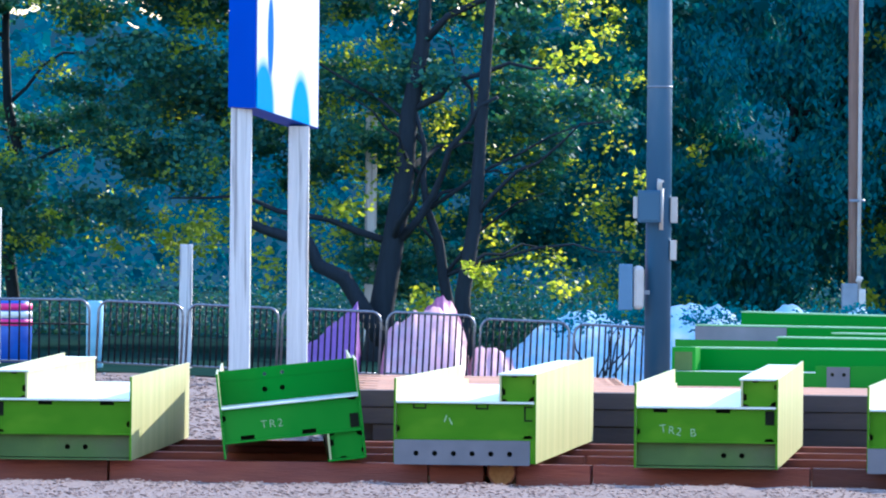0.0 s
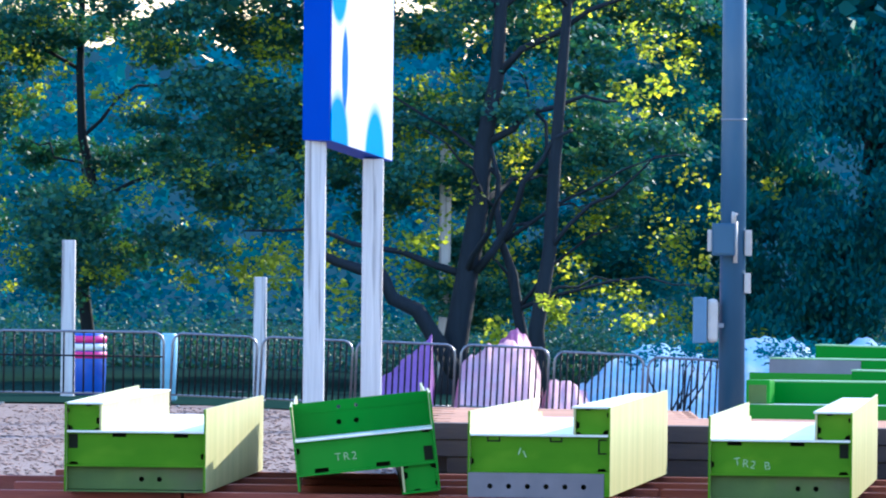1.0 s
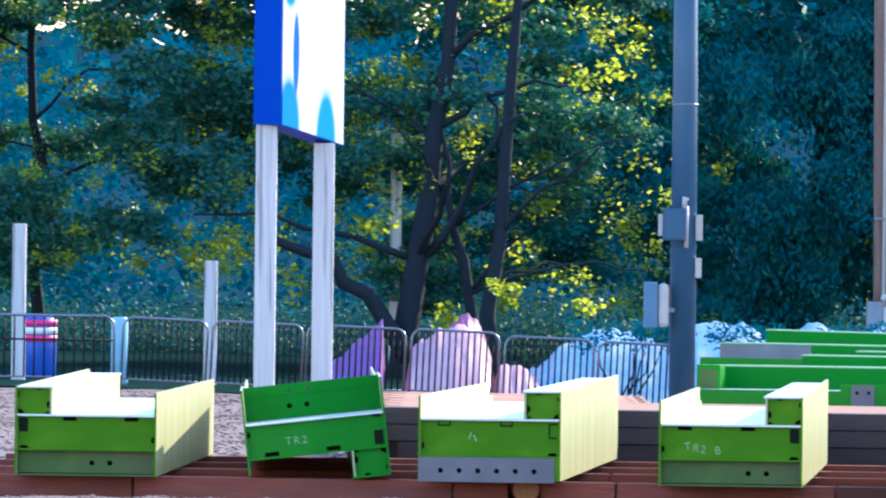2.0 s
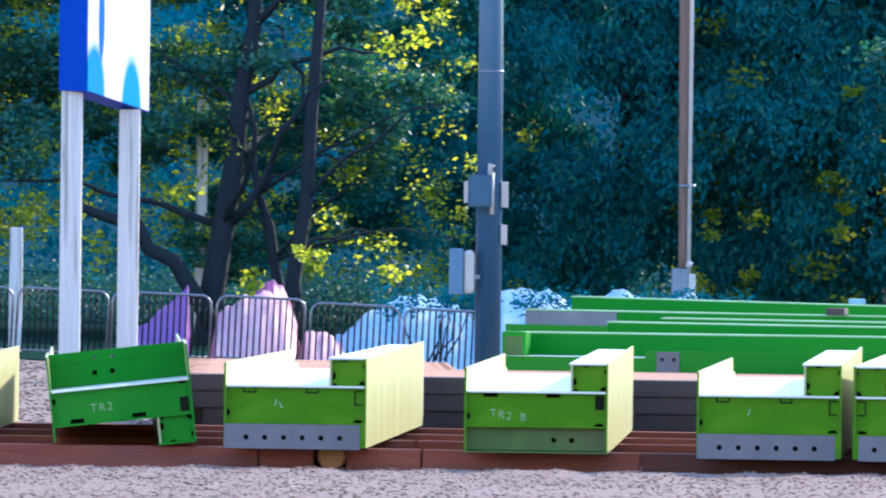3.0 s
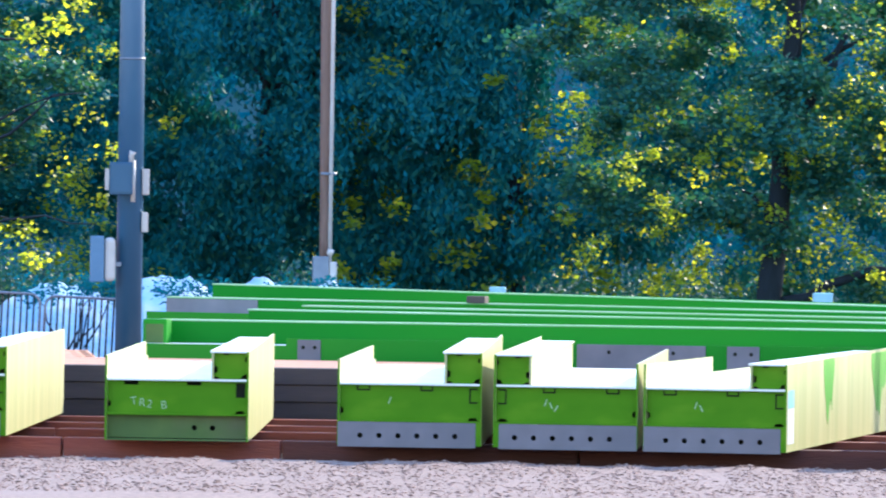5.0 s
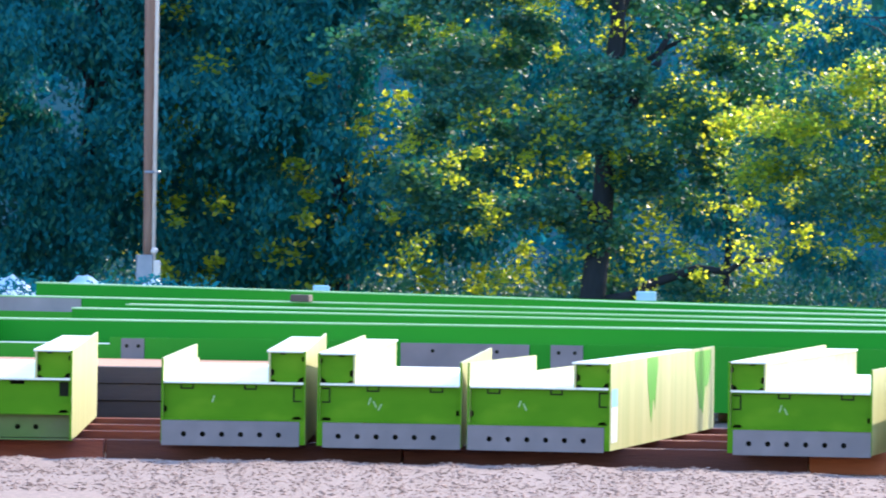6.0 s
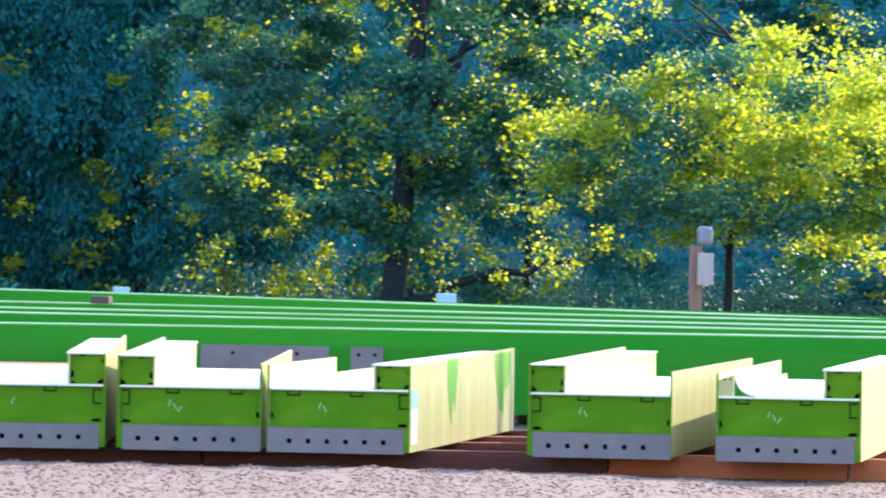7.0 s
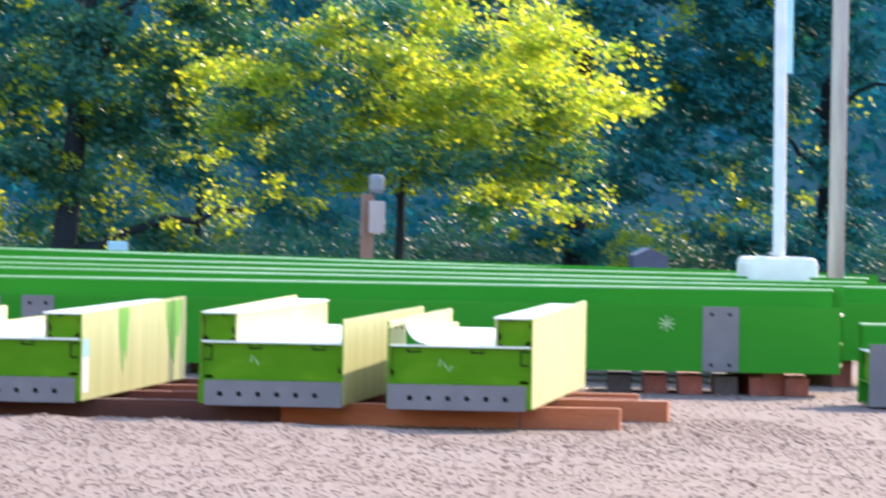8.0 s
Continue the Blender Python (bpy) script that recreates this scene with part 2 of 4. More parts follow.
def holed_plate(x0, x1, z0, z1, y, thick, holes, radius, sides=16):
    """An upright plate in x and z, bored through at the holes (x, z), which stand in one row."""
    bm = bmesh.new()
    s = radius * 1.6
    hz = holes[0][1]
    ends = [x0] + [x for hx, _ in holes for x in (hx - s, hx + s)] + [x1]
    levels = (z0, hz - s, hz + s, z1)
    for yy in (y, y + thick):
        for i, (ua, ub) in enumerate(zip(ends, ends[1:])):
            for k, (va, vb) in enumerate(zip(levels, levels[1:])):
                if not (i % 2 and k == 1):
                    bm.faces.new([bm.verts.new((u, yy, v)) for u, v in ((ua, va), (ub, va), (ub, vb), (ua, vb))])
        for hx, _ in holes:
            rim, edge = [], []
            for k in range(sides):
                a = 2 * math.pi * k / sides
                c, d = math.cos(a), math.sin(a)
                q = s / max(abs(c), abs(d))
                rim.append((hx + radius * c, hz + radius * d))
                edge.append((hx + q * c, hz + q * d))
            for k in range(sides):
                n = (k + 1) % sides
                bm.faces.new([bm.verts.new((u, yy, v)) for u, v in (rim[k], rim[n], edge[n], edge[k])])
                if yy == y:
                    bm.faces.new([bm.verts.new(p) for p in ((rim[k][0], y, rim[k][1]), (rim[k][0], y + thick, rim[k][1]), (rim[n][0], y + thick, rim[n][1]), (rim[n][0], y, rim[n][1]))])
    for (ua, va), (ub, vb) in (((x0, z0), (x1, z0)), ((x1, z0), (x1, z1)), ((x1, z1), (x0, z1)), ((x0, z1), (x0, z0))):
        bm.faces.new([bm.verts.new(p) for p in ((ua, y, va), (ub, y, vb), (ub, y + thick, vb), (ua, y + thick, va))])
    bmesh.ops.remove_doubles(bm, verts=bm.verts, dist=0.0004)
    bmesh.ops.recalc_face_normals(bm, faces=bm.faces)
    return bm


def tube(bm, points, radii, sides=8):
    rings = []
    pts = [Vector(p) for p in points]
    for i, p in enumerate(pts):
        way = (pts[min(i + 1, len(pts) - 1)] - pts[max(i - 1, 0)]).normalized()
        u = way.cross(Vector((0.31, 0.95, 0.05))).normalized()
        v = way.cross(u)
        rings.append([bm.verts.new(p + (u * math.cos(a) + v * math.sin(a)) * radii[i]) for a in [2 * math.pi * k / sides for k in range(sides)]])
    for a, b in zip(rings, rings[1:]):
        for k in range(sides):
            bm.faces.new((a[k], a[(k + 1) % sides], b[(k + 1) % sides], b[k])).smooth = True
    bm.faces.new(rings[0][::-1]), bm.faces.new(rings[-1])


def round_part(points, radii, sides=10):
    bm = bmesh.new()
    tube(bm, points, radii, sides)
    return bm


def part(name, bm, mat, parent=None, label=""):
    if bm is None:
        ob = new(name)
    elif isinstance(bm, bmesh.types.BMesh):
        me = bpy.data.meshes.new(name)
        bm.to_mesh(me)
        bm.free()
        me.materials.append(mat)
        ob = new(name, me)
    else:
        ob = new(name, bm)
    if parent:
        ob.parent = parent
    return tagged(ob, label) if label else ob


def thing(name, m, label, category, group="", kind=""):
    ob = new(name)
    ob.matrix_basis = m
    return tagged(ob, label, category, group, kind)


def quads_mesh(name, verts, mat, smooth=False):
    """A mesh of loose quads from an (n, 4, 3) array."""
    n = len(verts)
    me = bpy.data.meshes.new(name)
    me.vertices.add(4 * n), me.loops.add(4 * n), me.polygons.add(n)
    me.vertices.foreach_set("co", np.asarray(verts, np.float32).ravel())
    me.loops.foreach_set("vertex_index", np.arange(4 * n, dtype=np.int32))
    me.polygons.foreach_set("loop_start", np.arange(0, 4 * n, 4, dtype=np.int32))
    me.update(calc_edges=True)
    me.materials.append(mat)
    return me


# ---- the ground ----
# the line of the front timbers, laid end to end
FRONT = [(-8.0, 50.1), (-4.2, 49.97), (-2.6, 49.88), (-0.08, 49.73), (0.36, 49.70), (1.2, 49.61), (2.9, 49.38), (5.2, 49.05), (8.3, 48.45), (10.1, 47.955), (10.86, 47.75)]


def ground_z(x, y):
    """Level yard; past the gravel's crest the ground falls off towards +x."""
    back = np.clip((np.asarray(y) - 82.0) / 7.0, 0, 1)
    side = np.clip((np.asarray(x) + 4.5) / 7.5, 0, 1)
    crest = 0.07 * np.exp(-((np.asarray(y) - 84.0) / 4.0) ** 2)
    x, ahead = np.asarray(x, float), np.interp(x, [p[0] for p in FRONT], [p[1] for p in FRONT]) - y
    lumps = 0.010 * np.sin(5.1 * x + 1.0) * np.sin(2.3 * x) + 0.007 * np.sin(13.7 * x + 2.0 * ahead)
    berm = np.clip((ahead - 0.85) / 0.5, 0, 1) * np.clip((7.5 - ahead) / 5.5, 0, 1) * np.clip((9.6 - x) / 2.2, 0, 1)
    return crest - back * (0.02 + 0.33 * side) + berm * (np.interp(x, (-2.0, 3.0), (0.052, 0.074)) + lumps)


def build_ground():
    xs = np.concatenate([[-2500, -600, -150, -60, -30], np.arange(-18, -6, 1.0), np.arange(-6, 12, 0.2), np.arange(12, 40, 1.0), [50, 80, 160, 600, 2500]])
    ys = np.concatenate([[-2500, -600, -100, -20, 10, 25], np.arange(34, 46, 1.0), np.arange(46, 50, 0.2), np.arange(50, 100, 1.0), np.arange(100, 180, 8.0), [220, 400, 900, 3000]])
    bm = bmesh.new()
    rows = []
    for y in ys:
        rows.append([bm.verts.new((x, y, float(ground_z(x, y)) + 0.006 * noise.noise(Vector((x * 0.7, y * 0.7, 0))))) for x in xs])
    for a, b in zip(rows, rows[1:]):
        for i in range(len(xs) - 1):
            bm.faces.new((a[i], a[i + 1], b[i + 1], b[i])).smooth = True
    tagged(part("ground", bm, GRAVEL), "pinkish grey gravel yard with scattered stones", "ground", kind="structure")


build_ground()


def build_gravel():
    rng = np.random.default_rng(4)
    base = np.array([(1, 0, 0), (0, 1, 0), (-1, 0, 0), (0, -1, 0), (0, 0, 1), (0, 0, -1)], float)
    tris = np.array([(0, 1, 4), (1, 2, 4), (2, 3, 4), (3, 0, 4), (1, 0, 5), (2, 1, 5), (3, 2, 5), (0, 3, 5)])
    spots = []
    for n, x0, x1, y0, y1 in ((42000, -4.5, 12.5, 43.4, 50.2), (20000, 2.5, 13.0, 36.5, 43.4), (14000, -6.5, 0.5, 52.0, 84.0), (9000, 10.5, 16.5, 47.0, 60.0), (1500, -8, 4, 80, 89)):
        spots.append(np.stack([rng.uniform(x0, x1, n), rng.uniform(y0, y1, n)], 1))
    spots = np.concatenate(spots)
    n = len(spots)
    size = (0.005 + 0.016 * rng.random(n) ** 4) * np.where((spots[:, 0] < 4) & (spots[:, 1] > 51), 1.9, 1.0)
    shape = 1 + 0.35 * rng.normal(size=(n, len(base), 1)).clip(-1, 1)
    v = base[None] * shape * size[:, None, None] * np.array([1.2, 1.2, 0.30])
    v[:, :, 0] += spots[:, :1]
    v[:, :, 1] += spots[:, 1:]
    v[:, :, 2] += (ground_z(spots[:, 0], spots[:, 1]) + size * 0.3)[:, None]
    f = (tris[None] + (np.arange(n) * len(base))[:, None, None]).reshape(-1, 3)
    me = bpy.data.meshes.new("gravel")
    me.vertices.add(n * len(base)), me.loops.add(f.size), me.polygons.add(len(f))
    me.vertices.foreach_set("co", v.astype(np.float32).ravel())
    me.loops.foreach_set("vertex_index", f.astype(np.int32).ravel())
    me.polygons.foreach_set("loop_start", np.arange(0, f.size, 3, dtype=np.int32))
    me.update(calc_edges=True)
    me.materials.append(STONE)
    tagged(new("gravel", me), "loose pinkish grey gravel stones on the yard", "gravel", kind="stuff")


build_gravel()


# ---- timbers ----
def timber(x0, y0, x1, y1, z=0.0, w=0.15, h=0.17, group="dunnage timbers", label="red-brown sawn timber bearer lying on the gravel", wood=None):
    length = math.hypot(x1 - x0, y1 - y0)
    t = tagged(part("timber", solid(0, length, -w / 2, w / 2, 0, h, 0.006), wood or TIMBER), label, "timber", group)
    t.matrix_basis = pose(x0, y0, z, 0, 0, math.degrees(math.atan2(y1 - y0, x1 - x0)))
    return t


for (xa, ya), (xb, yb) in zip(FRONT, FRONT[1:]):
    timber(xa if xa != 0.36 else 0.60, ya, xb - 0.02, yb, wood=ORANGEWOOD if xb > 10 else DARKTIMBER if xa > 2 else None)
for off, ends in ((2.3, (-4.1, 1.2, 5.8, 11.5)), (3.9, (-4.4, 0.4, 5.0, 11.4)), (5.6, (-4.0, 2.0, 6.5, 11.2))):
    for xa, xb in zip(ends, ends[1:]):
        timber(xa, 49.6 - 0.17 * max(xa, 0) + off, xb - 0.03, 49.6 - 0.17 * max(xb, 0) + off)
log = tagged(part("round_log", round_part([(0, 0, 0), (0, 1.6, 0)], [0.112, 0.112], 18), TIMBER), "short round brown log between the timbers", "log")
log.matrix_basis = pose(0.475, 49.57, 0.112)
part("end_grain", round_part([(0, -0.004, 0), (0, 0.002, 0)], [0.1, 0.1], 18), material("end_grain", (0.36, 0.15, 0.05), (0.5, 0.24, 0.09), 0.8, grain=30), log, "orange end grain")


# ---- track girders ----
W, HB, HD, HF, HG = 1.11, 0.21, 0.48, 0.655, 0.70   # width; heights of splice plate, deck, flange, box
BOXW = 0.29


def text_mesh(body, size):
    c = bpy.data.curves.new("chalk", "FONT")
    c.body, c.size, c.extrude = body, size, 0.001
    ob = bpy.data.objects.new("chalk", c)
    scene.collection.objects.link(ob)
    me = bpy.data.meshes.new_from_object(ob.evaluated_get(bpy.context.evaluated_depsgraph_get()))
    bpy.data.objects.remove(ob)
    me.materials.clear()
    me.materials.append(CHALK)
    return me


def girder(m, label, length=6.0, box_right=True, lower="grey", flange_to=None, flange_from=0.0, paint=None, face=None, extra=0.0, hf=HF, mark="", bars=0, low=None, web=None, hg=HG, drop=0.0, top=None, heel=0.0, deck=None, recess=0.09, flipped=False):
    """A welded track girder. It runs along local +y; x across; the section is mirrored when the box stands at x = 0."""
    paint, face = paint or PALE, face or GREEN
    g = thing("track_girder", m, label, "girder", "track girders")
    sx = (lambda x: x) if box_right else (lambda x: W - x)

    def span(a, b):
        return min(sx(a), sx(b)), max(sx(a), sx(b))
    t = 0.016
    fl = flange_to or length
    # side plates
    a, b = span(0, t)
    under = [(0, -heel), (1.3, -heel), (1.4, 0.0), (length, 0.0)] if heel else [(0, -drop), (length, -drop)]
    prof = under + [(length, HD + 0.05), (fl, HD + 0.05), (fl, hf), (flange_from, hf)]
    if flange_from:
        prof += [(flange_from, HD + 0.004), (0, HD + 0.004)]
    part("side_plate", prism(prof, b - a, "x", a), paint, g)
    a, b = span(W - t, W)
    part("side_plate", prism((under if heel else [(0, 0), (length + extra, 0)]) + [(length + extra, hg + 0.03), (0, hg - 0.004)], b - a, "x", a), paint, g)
    # painted near edges
    for e0, e1, h in ((0, t, HF if not flange_from else HD), (W - t, W, hg - 0.006)):
        a, b = span(e0, e1)
        part("edge", solid(a, b, -0.003, -0.0005, -heel, min(h, hf) if e0 == 0 else h), face, g)
    # deck, box
    a, b = span(t, W - t)
    part("deck_plate", solid(a, b, 0.004, length, HD - t, HD), deck or SUNWHITE, g, "deck plate")
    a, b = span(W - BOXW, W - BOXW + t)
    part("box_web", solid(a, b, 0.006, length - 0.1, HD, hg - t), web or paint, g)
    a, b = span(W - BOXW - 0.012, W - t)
    part("box_top", solid(a, b, 0.0, length - 0.1, hg - t, hg, 0.003), top or SUNWHITE, g, "top plate")
    # end plates, cut away at the corners for the welds
    a, b = W - BOXW + t, W - t
    low_z, top_z = HD, hg - t
    rim = [(a + 0.05, low_z), (b - 0.05, low_z), (b - 0.038, low_z + 0.03), (b, low_z + 0.045), (b, top_z - 0.07), (b - 0.018, top_z - 0.065), (b - 0.018, top_z - 0.035), (b, top_z - 0.03),
           (b, top_z), (a + 0.12, top_z), (a + 0.115, top_z - 0.016), (a + 0.075, top_z - 0.016), (a + 0.07, top_z), (a, top_z),
           (a, low_z + 0.105), (a + 0.03, low_z + 0.095), (a + 0.03, low_z + 0.055), (a, low_z + 0.045), (a, low_z + 0.02), (a + 0.03, low_z + 0.02)]
    part("box_end_plate", prism([(sx(u), v) for u, v in rim], 0.012, "y", 0.05), face, g)
    a, b = span(W - BOXW + t, W - t)
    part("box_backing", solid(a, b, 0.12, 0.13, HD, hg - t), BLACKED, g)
    a, b = t, W - t
    hb = HB - 0.018 if lower == "grey" else HB
    z0, z1 = hb, HD - t
    rim = [(a + 0.004, z0), (b - 0.09, z0), (b - 0.08, z0 + 0.022), (b - 0.03, z0 + 0.026), (b - 0.012, z0), (b, z0), (b, z1)]
    if lower != "grey":
        for u in (0.62, 0.17):
            x = a + (b - a) * u
            rim += [(x + 0.055, z1), (x + 0.055, z1 - 0.035), (x - 0.055, z1 - 0.035), (x - 0.055, z1)]
    rim += [(a, z1), (a, z0 + 0.10), (a + 0.028, z0 + 0.088), (a + 0.028, z0 + 0.055), (a, z0 + 0.045), (a, z0 + 0.004)]
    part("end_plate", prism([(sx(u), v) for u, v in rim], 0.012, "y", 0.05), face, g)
    if lower == "grey":
        for u0, u1, open_side in ((0.12, 0.215, False), (0.575, 0.665, False), (0.925, 0.985, True)):
            m0, m1 = span(a + (b - a) * u0, a + (b - a) * u1)
            zt, zb = (z1 - 0.02, z1 - 0.125) if open_side else (z1, z1 - 0.035)
            hoop = bmesh.new()
            inner = (m0 if box_right else m1 - 0.011)
            if open_side:
                box(hoop, m0, m1, 0.045, 0.049, zt - 0.011, zt)
                box(hoop, inner, inner + 0.011, 0.045, 0.049, zb, zt - 0.011)
            else:
                box(hoop, m0, m0 + 0.011, 0.045, 0.049, zb, zt)
                box(hoop, m1 - 0.011, m1, 0.045, 0.049, zb, zt)
            box(hoop, m0, m1, 0.045, 0.049, zb - 0.011, zb)
            bmesh.ops.remove_doubles(hoop, verts=hoop.verts, dist=0.0005)
            part("weld_bracket", hoop, BLACKED, g)
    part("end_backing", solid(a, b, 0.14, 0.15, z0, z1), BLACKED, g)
    # the upturned girder's sill takes the white that paints sun on it
    part("sill_plate", solid(a, b, 0.006, length, hb - 0.012, hb), SUNWHITE if low else face, g)
    if lower == "grey":
        part("splice_plate", holed_plate(*span(0.006, W - 0.045), -0.014, hb - 0.014, -0.016, 0.016, [((0.177 if box_right else 0.166) + 0.146 * k, 0.074) for k in range(6)], 0.021), GREY, g, "grey primed splice plate with six bolt holes")
        part("splice_backing", solid(t, W - t, 0.06, 0.07, 0.0, hb - 0.02), BLACKED, g)
        part("edge", solid(*span(W - 0.0445, W - t - 0.0005), -0.006, 0.02, 0.0, hb - 0.013), face, g)
    else:
        hs = [(0.69, 0.10), (0.83, 0.10)] if box_right else [(0.60, 0.10), (0.74, 0.10)]
        part("lower_plate", holed_plate(t, W - t, 0.02, HB - 0.014, recess, 0.012, hs, 0.021), low or OLIVE, g, "recessed plate with two bolt holes")
        if heel:
            part("lower_lip", holed_plate(t, W - t, -heel, 0.03, recess + 0.014, 0.012, [(hs[0][0] - 0.01, -0.02), (hs[1][0] - 0.01, -0.02)], 0.016), low or OLIVE, g, "outer strip of the recessed plate")
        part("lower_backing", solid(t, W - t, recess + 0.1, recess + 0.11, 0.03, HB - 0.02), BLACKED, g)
        if not low:
            part("bottom_plate", solid(t, W - t, 0.02, length, 0.0, 0.014), OLIVE, g)
        a, b = span(W - 0.10, W - 0.03)
        # black block in place of an open slot's shade
        part("access_slot", solid(a, b, 0.044, 0.05, HD - 0.14, HD - 0.03), BLACKED, g)
    if mark:
        for k, letter in enumerate(mark):
            if letter != " ":
                c = part("chalk_letter", text_mesh(letter, 0.088), CHALK, g, "white chalk letter")
                if flipped:
                    c.matrix_basis = pose(0.80 - 0.066 * k, 0.046, 0.385, 90, 180, 0)
                    continue
                c.matrix_basis = pose(0.20 + 0.058 * k, 0.046, 0.272 - 0.007 * k, 90, (-9, 4, 12, 0, -6, 3)[k % 6], 0)
    for k in range(bars):
        stroke = part("chalk_stroke", solid(-0.005, 0.005, 0.0, 0.0035, -0.028, 0.028), CHALK, g, "white chalk stroke")
        stroke.matrix_basis = pose(0.40 + 0.04 * k, 0.0455, 0.345 - 0.022 * k, 0, (18, -25, 30)[k % 3], 0)
    return g


def girder_at(x_left, y, z, theta, label, **kw):
    """The left corner of the near end, and the turn of the axis towards +x in degrees."""
    return girder(pose(x_left, y, z, 0, 0, -theta), label, **kw)


girder_at(-3.53, 49.55, 0.175, 2.0, "lime green track girder with a dusty olive lower plate, on timbers", box_right=False, lower="dark")
# the upturned one rests on its flange and box
girder(pose(-0.66, 49.60, 0.905, -0.5, 173.5, 1.6), "lime green track girder lying upside down and tilted", length=5.8, heel=0.075, recess=0.62, box_right=False, lower="dark", hf=HF - 0.06, face=MIDGREEN, paint=PALE, low=DEEP, deck=MIDGREEN, top=MIDGREEN, mark="TR2", flipped=True, bars=0)
girder_at(-0.37, 49.25, 0.19, 5.6, "lime green steel track girder with a grey splice plate, on timbers", bars=2, flange_to=5.6)
girder_at(1.49, 48.95, 0.175, 5.1, "lime green track girder with chalk letters and an olive lower plate", lower="dark", mark="TR2 B", flange_to=5.7)
girder_at(3.27, 48.65, 0.172, 6.8, "lime green track girder with a grey splice plate, close beside another", bars=1, hg=0.725, flange_to=5.6)
girder_at(4.46, 48.48, 0.172, 9.0, "lime green track girder with white streaked chalk marks", hg=0.715, box_right=False, bars=3)
streaky = girder_at(5.60, 48.30, 0.172, 16.4, "lime green track girder with streaky green and pale sides", hg=0.675, bars=2, flange_to=3.2)
girder_at(7.56, 47.90, 0.172, 16.8, "lime green track girder with its box beside the open gap", box_right=False, bars=2)
strapped = girder_at(8.94, 47.45, 0.172, 16.3, "lime green track girder with a strap, at the timbers' end", bars=3, flange_to=5.4)

def brushed_streak(a, b, low, seed):
    """A run of clean paint from the upper edge, its lower end frayed into strokes."""
    rng = random.Random(seed)
    n = 9
    foot = [(a + (b - a) * k / n, 0.66 - (0.66 - low) * math.sin(math.pi * (k + 0.6) / (n + 1.2)) * rng.uniform(0.55, 1.0)) for k in range(n + 1)]
    part("paint_streak", prism([(a, 0.675), (b, 0.679)] + foot[::-1], 0.002, "x", W + 0.0005), STREAK, streaky, "clean green streak in the dusty paint")


brushed_streak(1.95, 2.55, 0.05, 3)
brushed_streak(4.75, 5.75, 0.12, 5)
part("label_strip", solid(W + 0.0005, W + 0.003, 0.06, 0.36, 0.06, 0.33), SIGNWHITE, streaky, "white label strip")
part("label_strip", solid(W + 0.0005, W + 0.003, 0.06, 0.36, 0.335, 0.47), CYANBOX, streaky, "light blue label strip")
# its near left corner: a pale end panel and a curved gusset with a pale rim
part("end_panel", prism([(0.018, HD + 0.001), (0.13, HD + 0.001), (0.13, HD + 0.165), (0.018, HD + 0.125)], 0.01, "y", 0.02), PALE, strapped, "pale end panel")
for x in (0.062, 0.105):
    part("bolt_hole", round_part([(x, 0.017, HD + 0.128), (x, 0.0215, HD + 0.128)], [0.009, 0.009], 8), BLACKED, strapped)
arc = [(0.135 + 0.155 * (1 - math.cos(k * math.pi / 16)), HD + 0.004 + 0.165 * (1 - math.sin(k * math.pi / 16))) for k in range(9)]
part("gusset", prism([(0.133, HD + 0.001)] + arc + [(0.292, HD + 0.001)], 0.01, "y", 0.022), DEEP, strapped, "dark green curved gusset")
part("gusset_rim", prism(arc + [(x + 0.012, z + 0.012) for x, z in arc[::-1]], 0.10, "y", 0.016), SUNWHITE, strapped, "pale curved rim")


# ---- stack of sawn timbers behind the front girders ----
for k in range(4):
    for j in range(12):
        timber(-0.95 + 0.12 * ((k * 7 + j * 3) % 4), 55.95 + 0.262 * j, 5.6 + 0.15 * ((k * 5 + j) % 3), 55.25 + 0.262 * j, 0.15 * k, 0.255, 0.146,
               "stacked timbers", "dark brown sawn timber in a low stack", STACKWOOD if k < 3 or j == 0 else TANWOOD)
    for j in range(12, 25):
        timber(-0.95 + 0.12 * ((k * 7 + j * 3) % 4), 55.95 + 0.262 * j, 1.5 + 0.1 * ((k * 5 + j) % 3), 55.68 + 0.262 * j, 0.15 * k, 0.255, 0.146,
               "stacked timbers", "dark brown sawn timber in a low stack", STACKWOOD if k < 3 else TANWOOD)


